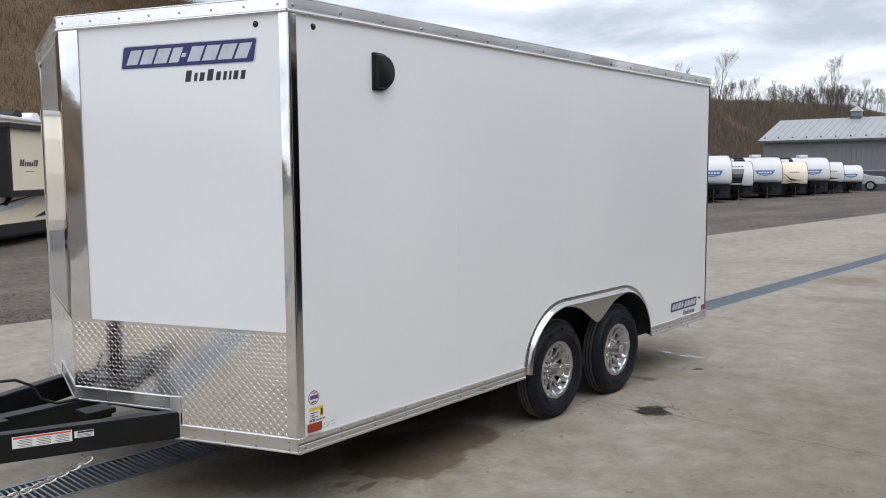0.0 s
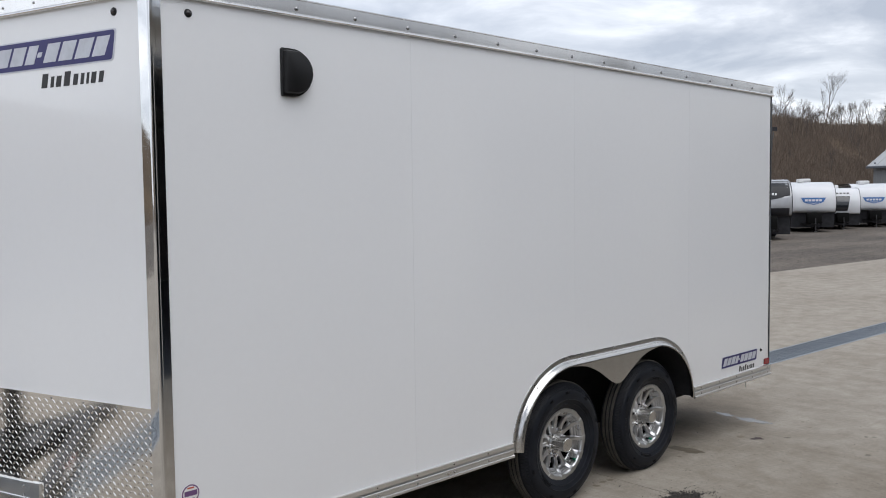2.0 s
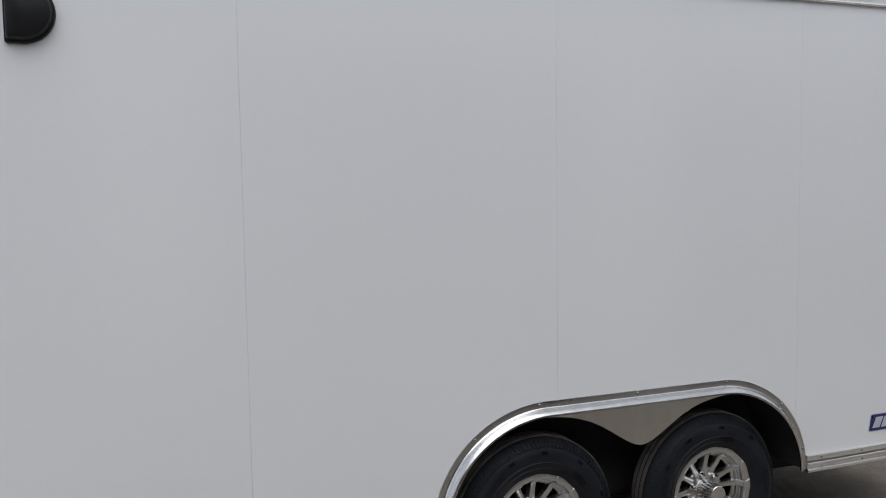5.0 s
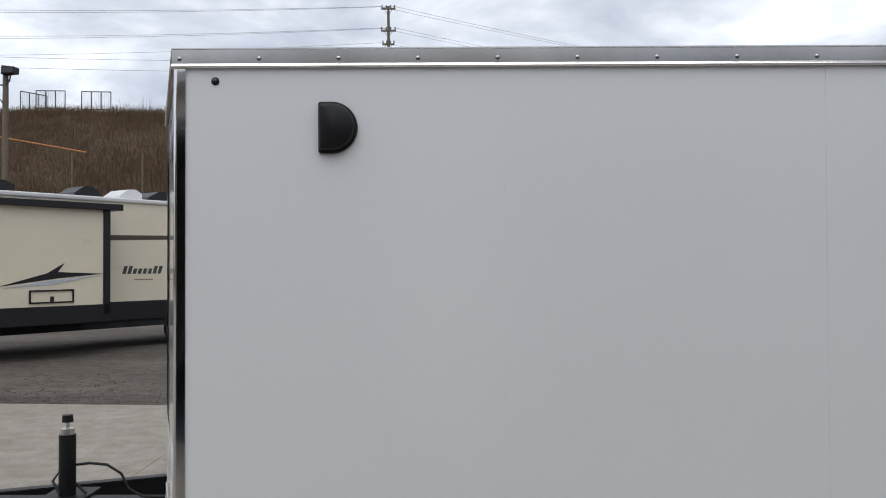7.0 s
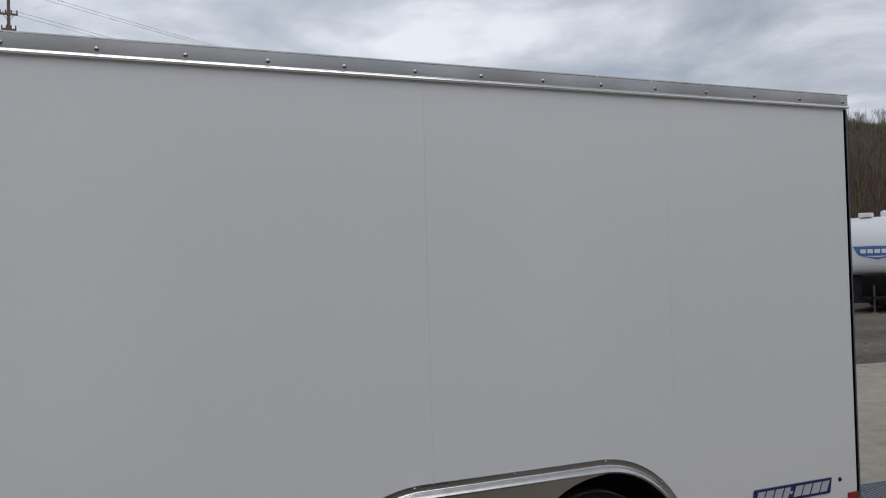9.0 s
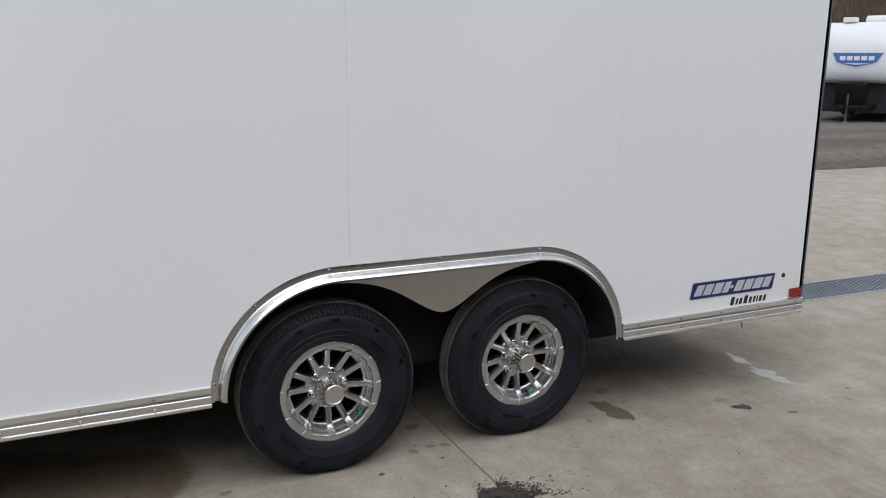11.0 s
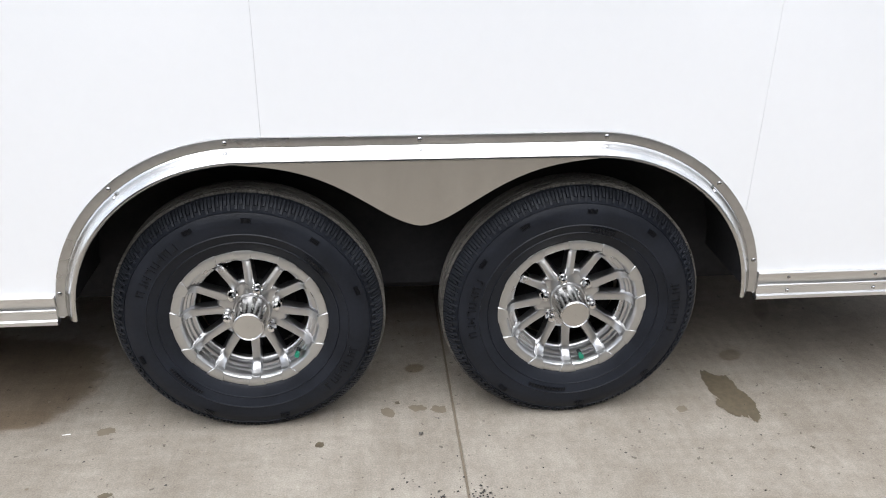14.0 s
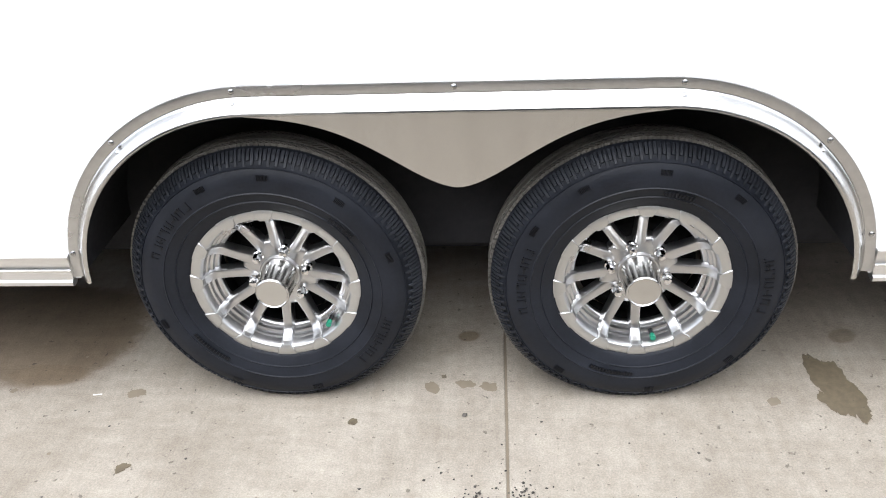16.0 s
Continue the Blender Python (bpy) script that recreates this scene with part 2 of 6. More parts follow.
def concrete_material():
    """Broomed concrete: mottled at three scales, pitted, with damp, stained and shade-darkened patches that have soft,
    uneven rims.
    """
    mat = bpy.data.materials.new("broomed_concrete")
    mat.use_nodes = True
    nt = mat.node_tree
    p = nt.nodes["Principled BSDF"]
    tc = nt.nodes.new("ShaderNodeTexCoord")
    here = tc.outputs["Object"]

    def noise_of(scale, detail=4.0, rough=0.55, stretch=None):
        n = nt.nodes.new("ShaderNodeTexNoise")
        n.inputs["Scale"].default_value, n.inputs["Detail"].default_value, n.inputs["Roughness"].default_value = scale, detail, rough
        source = here
        if stretch:
            m = nt.nodes.new("ShaderNodeMapping")
            m.inputs["Rotation"].default_value, m.inputs["Scale"].default_value = (0, 0, 0.08), stretch
            nt.links.new(here, m.inputs[0])
            source = m.outputs[0]
        nt.links.new(source, n.inputs["Vector"])
        return n.outputs[0]

    def math_of(kind, a, b, c=None):
        n = nt.nodes.new("ShaderNodeMath")
        n.operation = kind
        for k, v in enumerate((a, b, c)):
            if v is None:
                continue
            if isinstance(v, (int, float)):
                n.inputs[k].default_value = v
            else:
                nt.links.new(v, n.inputs[k])
        return n.outputs[0]

    def span(value, lo, hi, to_lo, to_hi, smooth=False):
        n = nt.nodes.new("ShaderNodeMapRange")
        n.interpolation_type = "SMOOTHSTEP" if smooth else "LINEAR"
        for k, v in (("From Min", lo), ("From Max", hi), ("To Min", to_lo), ("To Max", to_hi)):
            n.inputs[k].default_value = v
        nt.links.new(value, n.inputs["Value"])
        return n.outputs[0]

    def blend(a, b, amount, kind="MIX"):
        n = nt.nodes.new("ShaderNodeMixRGB")
        n.blend_type = kind
        nt.links.new(amount, n.inputs[0])
        for k, v in ((1, a), (2, b)):
            if isinstance(v, tuple):
                n.inputs[k].default_value = (*v, 1)
            else:
                nt.links.new(v, n.inputs[k])
        return n.outputs[0]

    wide, mid, small = noise_of(0.55, 5.0), noise_of(4.2, 7.0, 0.68), noise_of(34, 4.0, 0.65)
    broom, fine = noise_of(1.0, 5.0, 0.7, (30.0, 2.2, 1)), noise_of(210, 3.0, 0.7)
    tone = math_of("MULTIPLY_ADD", mid, 0.95, math_of("MULTIPLY_ADD", wide, 0.50, math_of("MULTIPLY", broom, 0.26)))
    shade = blend((0.212, 0.180, 0.141), (0.385, 0.347, 0.294), span(tone, 0.60, 1.10, 0.0, 1.0))
    speck = math_of("MULTIPLY", span(fine, 0.3, 0.7, 0.80, 1.20), span(small, 0.3, 0.7, 0.90, 1.10))
    grey = nt.nodes.new("ShaderNodeVectorMath")
    grey.operation = "SCALE"
    nt.links.new(shade, grey.inputs[0])
    nt.links.new(speck, grey.inputs["Scale"])
    shade = grey.outputs[0]
    pits = span(noise_of(46, 2.0, 0.5), 0.67, 0.74, 0.0, 0.60, True)
    shade = blend(shade, (0.060, 0.050, 0.040), pits)
    rim = math_of("ADD", math_of("MULTIPLY", noise_of(2.6, 5.0, 0.6), 0.9), math_of("MULTIPLY", noise_of(13, 4.0, 0.6), 0.35))

    def patches(rows, uneven):
        """The union of soft ellipses (x, y, half length, half width, turn, softness, strength)."""
        total = None
        for x, y, rx, ry, turn, soft, strength in rows:
            m = nt.nodes.new("ShaderNodeMapping")
            m.vector_type = "TEXTURE"
            m.inputs["Location"].default_value, m.inputs["Rotation"].default_value, m.inputs["Scale"].default_value = (x, y, 0), (0, 0, radians(turn)), (rx, ry, 1)
            nt.links.new(here, m.inputs[0])
            n = nt.nodes.new("ShaderNodeVectorMath")
            n.operation = "LENGTH"
            nt.links.new(m.outputs[0], n.inputs[0])
            d = math_of("MULTIPLY_ADD", math_of("ADD", rim, -0.62), uneven, n.outputs["Value"])
            q = span(d, 1 - soft, 1 + soft, strength, 0.0, True)
            total = q if total is None else math_of("MAXIMUM", total, q)
        return total

    damp_and_shade = patches([(1.12, 0.36, 0.42, 0.42, -6, 0.07, 0.85), (1.50, 0.33, 0.42, 0.26, -8, 0.10, 0.85), (1.70, 0.12, 0.13, 0.05, 0, 0.25, 0.95), (0.30, 0.80, 0.60, 0.30, -10, 0.3, 0.6), (0.60, 0.14, 0.085, 0.030, 8, 0.2, 0.8), (0.53, 0.27, 0.060, 0.035, 0, 0.2, 0.7),
                    # The 2.4 m ellipse paints in the shade below the trailer body.
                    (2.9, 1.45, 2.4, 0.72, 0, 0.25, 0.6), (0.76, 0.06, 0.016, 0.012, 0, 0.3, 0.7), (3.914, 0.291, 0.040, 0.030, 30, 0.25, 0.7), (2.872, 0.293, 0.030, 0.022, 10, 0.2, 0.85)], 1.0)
    # Drip marks, plus a wide ellipse that deepens the shade under the rear end.
    drips_and_shade = patches([(4.16 + 0.105 * k, 0.60 + 0.035 * (k % 3) + 0.02 * k, 0.036, 0.13, -22 - 3 * k, 0.45, 0.95 - 0.07 * k) for k in range(7)] + [(4.40, 0.62, 0.80, 0.30, 8, 0.6, 0.62)], 0.9)
    # Brown stains; the first row is a broad soft darkening before the workshop.
    brown_patches = patches([(2.7, -2.35, 3.2, 1.30, 8, 0.5, 0.36), (5.0, 0.45, 0.8, 0.35, 15, 0.6, 0.38), (11.5, 0.45, 0.55, 0.45, 0, 0.35, 0.55), (9.4, -0.10, 0.28, 0.75, 12, 0.4, 0.40), (6.6, -1.3, 1.8, 0.5, 20, 0.6, 0.3), (13.6, 0.1, 0.9, 0.25, 60, 0.5, 0.4)], 1.3)
    shade = blend(shade, (0.52, 0.44, 0.35), damp_and_shade, "MULTIPLY")
    shade = blend(shade, (0.52, 0.47, 0.42), drips_and_shade, "MULTIPLY")
    shade = blend(shade, (0.60, 0.53, 0.44), brown_patches, "MULTIPLY")
    nt.links.new(shade, p.inputs["Base Color"])
    nt.links.new(math_of("SUBTRACT", span(mid, 0.3, 0.7, 0.80, 0.90), math_of("MULTIPLY", damp_and_shade, 0.22)), p.inputs["Roughness"])
    p.inputs["Specular IOR Level"].default_value = 0.4
    b = nt.nodes.new("ShaderNodeBump")
    b.inputs["Distance"].default_value = 0.0022
    nt.links.new(math_of("MULTIPLY_ADD", small, 0.5, math_of("MULTIPLY_ADD", fine, 0.22, math_of("MULTIPLY", mid, 1.2))), b.inputs["Height"])
    nt.links.new(b.outputs[0], p.inputs["Normal"])
    return mat


M["concrete"] = concrete_material()
M["puddle"] = material("thin_rain_water", (0.20, 0.185, 0.16), 0.04, var=0.05, rough_var=0.02, spec=0.6)
M["leaf_brown"] = material("wet_brown_leaf", (0.050, 0.022, 0.018), 0.5, var=0.3, scale=30)
M["gravel"] = material("dark_wet_gravel", (0.066, 0.052, 0.042), 0.9, var=0.35, scale=0.35, fine=5, tint=(0.165, 0.138, 0.112), bump=0.03, bump_scale=14, grain=0.45, grain_scale=10.0, stretch=(0.5, 1.6, 1))
M["stone"] = material("gravel_stone", (0.05, 0.043, 0.037), 0.85, var=0.3, by_island=0.9, scale=10, tint=(0.16, 0.145, 0.125))
M["dry_stick"] = material("dry_stick", (0.26, 0.19, 0.125), 0.85, var=0.25, scale=40, fine=200)
M["grit"] = material("black_grit", (0.011, 0.0095, 0.008), 0.8, var=0.3, by_island=0.9, scale=10, tint=(0.082, 0.072, 0.062))
M["stain"] = material("damp_concrete", (0.112, 0.090, 0.058), 0.55, var=0.2, scale=3, fine=40, bump=0.0008, grain=0.15, grain_scale=60.0, tint=(0.155, 0.125, 0.083))
M["stain_light"] = material("dried_stain", (0.205, 0.170, 0.125), 0.8, var=0.15, scale=6, fine=60)
M["hill"] = material("brown_brush_slope", (0.074, 0.048, 0.027), 0.95, var=0.4, scale=0.09, fine=1.6, tint=(0.130, 0.086, 0.046), bump=0.10, bump_scale=5.0, stretch=(1, 1, 0.4), grain=0.40, grain_scale=5.0)
M["brush"] = material("dry_brush", (0.076, 0.048, 0.026), 0.95, var=0.4, by_island=0.6, tint=(0.190, 0.120, 0.064))
M["thicket"] = material("grey_brown_thicket", (0.100, 0.076, 0.060), 0.95, var=0.4, by_island=0.9, tint=(0.25, 0.192, 0.150))
M["bark"] = material("grey_bark", (0.085, 0.072, 0.062), 0.9, var=0.25, scale=3)
M["twig"] = material("bare_twigs", (0.095, 0.078, 0.068), 0.9, var=0.3, scale=2)
M["wood_pole"] = material("weathered_pole", (0.17, 0.14, 0.10), 0.85, var=0.25, scale=2, stretch=(4, 4, 0.4))
M["wire"] = material("dark_cable", (0.06, 0.06, 0.065), 0.6)
M["orange"] = material("orange_guard", (0.55, 0.22, 0.08), 0.6)
M["rv_white"] = material("rv_gelcoat_white", (0.66, 0.668, 0.685), 0.18, var=0.04, scale=1.2)
M["rv_cream"] = material("rv_cream_fibreglass", (0.82, 0.74, 0.58), 0.3, var=0.04, scale=1.2)
M["rv_dark"] = material("rv_charcoal", (0.018, 0.018, 0.021), 0.35, var=0.15, scale=1.2, spec=0.3)
M["rv_grey"] = material("rv_graphite", (0.10, 0.10, 0.105), 0.22, 0.3, var=0.15, scale=1.2)
M["rv_silver"] = material("rv_silver_grey", (0.36, 0.365, 0.375), 0.16, 0.35, var=0.12, scale=1.2, coat=0.5)
M["rv_glass"] = material("tinted_glass", (0.012, 0.014, 0.018), 0.06, var=0.1, coat=1.0)
M["rv_blue"] = material("rv_badge_blue", (0.03, 0.12, 0.34), 0.3)
M["rv_brown"] = material("rv_stripe_brown", (0.075, 0.055, 0.042), 0.3)
M["rv_gold"] = material("rv_swoosh_tan", (0.32, 0.24, 0.14), 0.3)
M["roof_white"] = material("white_roof_membrane", (0.72, 0.72, 0.72), 0.6, var=0.06)
M["steel_roof"] = material("galvalume_roof", (0.42, 0.43, 0.435), 0.42, 0.25, var=0.08, scale=1, by_object=0.1)
M["steel_wall"] = material("grey_steel_siding", (0.215, 0.22, 0.228), 0.5, var=0.06, scale=1)
M["tan_siding"] = material("pale_tan_siding", (0.48, 0.455, 0.41), 0.5, var=0.06, scale=1)
M["steel_dark"] = material("dark_grey_wainscot", (0.09, 0.10, 0.115), 0.5, var=0.1)
M["truck_silver"] = material("silver_car_paint", (0.64, 0.655, 0.68), 0.25, 0.4, coat=0.8)


# ---- mesh tools ----
def thing(name, label, category, group="", at=(0, 0, 0), turn=0.0):
    ob = new(name)
    ob.empty_display_size = 0.2
    ob.matrix_basis = pose(*at, 0, 0, turn)
    return tagged(ob, label, category, group)


def part(name, bm, mat, parent=None, label="", smooth=False, at=None):
    """Links a bmesh (or a ready mesh) as one mesh object under a thing or a part."""
    if isinstance(bm, bmesh.types.BMesh):
        me = bpy.data.meshes.new(name)
        bmesh.ops.recalc_face_normals(bm, faces=bm.faces)
        bm.to_mesh(me)
        bm.free()
        me.materials.append(M[mat])
        if smooth:
            me.shade_smooth()
            me.set_sharp_from_angle(angle=radians(38))
    else:
        me = bm
    ob = new(name, me)
    ob.parent = parent
    if at is not None:
        ob.matrix_basis = at
    if label:
        ob["label"] = label
    return ob


def place(x, y, z):
    return (x, y, z)


def add_box(bm, lo, hi, f=place, bevel=0.0):
    """A box between two corners, through the map f, with its edges cut off by bevel."""
    (x0, y0, z0), (x1, y1, z1) = lo, hi
    v = [bm.verts.new(f(x, y, z)) for x in (x0, x1) for y in (y0, y1) for z in (z0, z1)]
    faces = [bm.faces.new([v[i] for i in q]) for q in ((0, 1, 3, 2), (4, 6, 7, 5), (0, 4, 5, 1), (2, 3, 7, 6), (0, 2, 6, 4), (1, 5, 7, 3))]
    if bevel:
        edges = list({e for q in faces for e in q.edges})
        bmesh.ops.bevel(bm, geom=edges, offset=bevel, segments=2, affect="EDGES", profile=0.5)
    return v


def box(lo, hi, f=place, bevel=0.0):
    bm = bmesh.new()
    add_box(bm, lo, hi, f, bevel)
    return bm


def add_prism(bm, outline, d0, d1, f):
    """An outline of (a, b) drawn out from depth d0 to d1, through the map f(a, b, depth)."""
    lo = [bm.verts.new(f(a, b, d0)) for a, b in outline]
    hi = [bm.verts.new(f(a, b, d1)) for a, b in outline]
    n = len(outline)
    bm.faces.new(lo)
    bm.faces.new(hi)
    for i in range(n):
        bm.faces.new((lo[i], lo[(i + 1) % n], hi[(i + 1) % n], hi[i]))


def prism(outline, d0, d1, f):
    bm = bmesh.new()
    add_prism(bm, outline, d0, d1, f)
    return bm


def sweep(bm, rows, close=False, caps=True):
    """A skin over rows of points; every row has as many points."""
    vs = [[bm.verts.new(p) for p in row] for row in rows]
    n = len(vs[0])
    for a, b in zip(vs, vs[1:]):
        for i in range(n if close else n - 1):
            bm.faces.new((a[i], a[(i + 1) % n], b[(i + 1) % n], b[i]))
    if close and caps:
        bm.faces.new(vs[0])
        bm.faces.new(vs[-1])
    return vs


def add_tube(bm, points, radius, sides=8, taper=None):
    """A round bar along points."""
    pts = [Vector(p) for p in points]
    rows, side = [], None
    for i, p in enumerate(pts):
        way = (pts[min(i + 1, len(pts) - 1)] - pts[max(i - 1, 0)]).normalized()
        if side is None:
            side = way.orthogonal().normalized()
        side = (side - way * side.dot(way)).normalized()
        up = way.cross(side)
        r = radius if taper is None else radius + (taper - radius) * i / (len(pts) - 1)
        rows.append([p + r * (math.cos(2 * math.pi * k / sides) * side + math.sin(2 * math.pi * k / sides) * up) for k in range(sides)])
    sweep(bm, rows, close=True)


def tube(points, radius, sides=8, taper=None):
    bm = bmesh.new()
    add_tube(bm, points, radius, sides, taper)
    return bm


def add_lathe(bm, profile, sides, close=False):
    """Turns (radius, y) round the y axis."""
    rows = [[(r * math.cos(2 * math.pi * k / sides), y, r * math.sin(2 * math.pi * k / sides)) for r, y in profile] for k in range(sides)]
    vs = [[bm.verts.new(p) for p in row] for row in rows]
    n = len(profile)
    for k in range(sides):
        a, b = vs[k], vs[(k + 1) % sides]
        for i in range(n if close else n - 1):
            bm.faces.new((a[i], a[(i + 1) % n], b[(i + 1) % n], b[i]))
    return vs


def lathe(profile, sides, close=False):
    bm = bmesh.new()
    add_lathe(bm, profile, sides, close)
    return bm


def add_dome(bm, p, way, r, h, sides=10):
    """A rivet or bolt head on p, rising along way."""
    way = Vector(way).normalized()
    a = way.orthogonal().normalized()
    b = way.cross(a)
    rings = [(r, 0.0), (r * 0.9, h * 0.55), (r * 0.5, h * 0.92)]
    rows = [[Vector(p) + q * (math.cos(2 * math.pi * k / sides) * a + math.sin(2 * math.pi * k / sides) * b) + t * way for k in range(sides)] for q, t in rings]
    vs = sweep(bm, rows, close=True, caps=False)
    bm.faces.new(vs[-1])
    bm.faces.new(vs[0])


def dome(p, way, r, h, sides=10):
    bm = bmesh.new()
    add_dome(bm, p, way, r, h, sides)
    return bm


def mesh_from(name, verts, faces, mat):
    me = bpy.data.meshes.new(name)
    me.from_pydata(verts, [], faces)
    me.materials.append(M[mat])
    return me


# ---- ground ----
GRAVEL_Z = -0.03


def drain_y(x):
    return 1.50 - 0.04 * x


def apron_y(x):
    return 7.20 - 0.07 * x


def ground_sheet():
    xs = [-2000, -600, -250] + [-120 + 4 * i for i in range(61)] + [250, 600, 2000]
    ys = [-2000, -600, -200, -80] + [-40 + 3 * i for i in range(31)] + [90, 200, 600, 2000]
    verts = [(x, y, GRAVEL_Z + (0.022 * noise.noise((x * 0.23, y * 0.31, 0)) - 0.012 if abs(x) < 130 and abs(y) < 60 else -0.01)) for x in xs for y in ys]
    n = len(ys)
    faces = [(i * n + j, (i + 1) * n + j, (i + 1) * n + j + 1, i * n + j + 1) for i in range(len(xs) - 1) for j in range(n - 1)]
    ob = new("ground", mesh_from("ground", verts, faces, "gravel"))
    ob.data.shade_smooth()
    tagged(ob, "flat lot of dark damp gravel with wheel ruts", "ground", kind="structure")


ground_sheet()


def ridge_height(x):
    return 17.0 - 1.0 / (1 + math.exp((x - 5) / 6)) + 2.5 * math.exp(-((x - 60) / 45) ** 2) + 0.032 * max(0.0, min(x, 320) - 170) + 0.8 * noise.noise((x * 0.03, 3, 0))


def hill_z(x, y):
    base = 38 + 5 * noise.noise((x * 0.012, 7, 0))
    s = max(0.0, min(1.0, (y - base) / 36))
    s = s * s * (3 - 2 * s)
    return GRAVEL_Z - 0.4 + ridge_height(x) * s + 1.0 * s * noise.noise((x * 0.09, y * 0.09, 1))


def hillside():
    xs = [-260 + 6 * i for i in range(107)]
    ys = [31 + 2.5 * j for j in range(30)] + [112, 135, 180, 260]
    verts = [(x, y, hill_z(x, y)) for x in xs for y in ys]
    n = len(ys)
    faces = [(i * n + j, (i + 1) * n + j, (i + 1) * n + j + 1, i * n + j + 1) for i in range(len(xs) - 1) for j in range(n - 1)]
    ob = new("hillside", mesh_from("hillside", verts, faces, "hill"))
    ob.data.shade_smooth()
    tagged(ob, "long steep hillside of brown winter brush", "hillside", kind="structure")


hillside()

# ---- enclosed trailer ----
LEN, WIDE, NOSE = 4.92, 2.66, 0.476
Z_BOT, Z_RAIL, Z_TRIM, Z_TOP = 0.385, 0.462, 2.536, 2.612
U = math.hypot(NOSE, WIDE / 2)
AX_F, AX_R, AX_Z = 2.416, 3.295, 0.347
SEAMS = (0.04, 1.26, 2.49, 3.73, LEN)

trailer = thing("enclosed_trailer", "white two-axle enclosed cargo trailer with aluminium trim on concrete", "trailer")


def side(a, b, d):
    """On the side wall that faces the camera: along, up, out."""
    return (a, -d, b)


def nose(u, b, d):
    """On the slanted nose wall next to that side: along from the corner, up, out."""
    return (-NOSE * u / U - d * (WIDE / 2) / U, (WIDE / 2) * u / U - d * NOSE / U, b)


def nose_far(u, b, d):
    x, y, z = nose(u, b, d)
    return (x, WIDE - y, z)


def side_far(a, b, d):
    return (a, WIDE + d, b)


ARCH_A, ARCH_B, ARCH_C, ARCH_MID = 0.499, 0.467, 0.430, 2.869   # the arch's half axes, half flat and middle


def arch_path(inset, n=22, foot=0.402):
    """The wheel opening's outline, from the front foot over the top to the rear foot, moved inwards."""
    a, b = ARCH_A - inset, ARCH_B - inset
    pts = []
    for i in range(n + 1):
        t = math.pi * (1 - 0.5 * i / n)
        pts.append((ARCH_MID - ARCH_C + a * math.cos(t), foot + b * math.sin(t)))
    for i in range(1, 10):
        pts.append((ARCH_MID - ARCH_C + 2 * ARCH_C * i / 10, foot + b))
    for i in range(n + 1):
        t = math.pi * (0.5 - 0.5 * i / n)
        pts.append((ARCH_MID + ARCH_C + a * math.cos(t), foot + b * math.sin(t)))
    return pts


def opening_z(x):
    """The lower edge of the side skin at x."""
    a, b = ARCH_A - 0.02, ARCH_B - 0.02
    d = abs(x - ARCH_MID) - ARCH_C
    if d >= a:
        return Z_BOT + 0.01
    return 0.402 + b * (math.sqrt(max(0, 1 - (d / a) ** 2)) if d > 0 else 1.0)


def skin_panel(x0, x1, f, cut=True):
    xs = [x0 + (x1 - x0) * i / 60 for i in range(61)]
    lower = [(x, opening_z(x) if cut else Z_BOT + 0.01) for x in xs]
    outline = lower + [(x1, Z_TRIM + 0.03), (x0, Z_TRIM + 0.03)]
    return prism(outline, -0.03, 0.0, f)


for x0, x1 in zip(SEAMS, SEAMS[1:]):
    part("side_panel", skin_panel(x0 + 0.0003, x1 - 0.0003, side), "white_skin", trailer)
part("far_side_panel", skin_panel(0.02, LEN, side_far), "white_skin", trailer)
part("seam_backing", box((0.02, 0.003, 0.90), (LEN - 0.01, 0.028, Z_TRIM)), "seam_mastic", trailer)

# nose skins
for f in (nose, nose_far):
    part("nose_panel", prism([(0.035, 0.95), (U - 0.05, 0.95), (U - 0.05, Z_TRIM + 0.03), (0.035, Z_TRIM + 0.03)], -0.02, 0.0, f), "white_skin", trailer)


def tread_plate(f):
    """A bright sheet with its raised lozenges, notched over the drawbar."""
    bm = bmesh.new()
    z0, z1, u1 = 0.43, 0.992, U - 0.002
    add_prism(bm, [(0.040, z0), (0.735, z0), (0.735, 0.58), (u1, 0.58), (u1, z1), (0.040, z1)], -0.012, 0.003, f)
    pitch = 0.0225
    rows = int((z1 - z0) / pitch)
    for r in range(rows):
        for c in range(int((u1 - 0.05) / pitch)):
            u, z = 0.062 + c * pitch, z0 + 0.02 + r * pitch
            if u > u1 - 0.014 or z > z1 - 0.012 or (u > 0.715 and z < 0.595):
                continue
            s = 1 if (r + c) % 2 else -1
            d, w = 0.0128, 0.0046
            cx, cz = math.cos(0.72) * d, math.sin(0.72) * d * s
            nx, nz = -math.sin(0.72) * s * w, math.cos(0.72) * w
            q = [f(u - cx, z - cz, 0.0028), f(u + nx, z + nz, 0.0028), f(u + cx, z + cz, 0.0028), f(u - nx, z - nz, 0.0028)]
            k = [f(u - cx * 0.6, z - cz * 0.6, 0.0045), f(u + cx * 0.6, z + cz * 0.6, 0.0045)]
            q, k = [bm.verts.new(p) for p in q], [bm.verts.new(p) for p in k]
            for face in ((q[0], q[1], k[0]), (q[1], k[1], k[0]), (q[1], q[2], k[1]), (q[2], q[3], k[1]), (q[3], k[0], k[1]), (q[3], q[0], k[0])):
                bm.faces.new(face)
    return bm


part("stone_guard", tread_plate(nose), "plate", trailer, "diamond tread plate of bright aluminium")
part("stone_guard", tread_plate(nose_far), "plate", trailer, "diamond tread plate of bright aluminium")


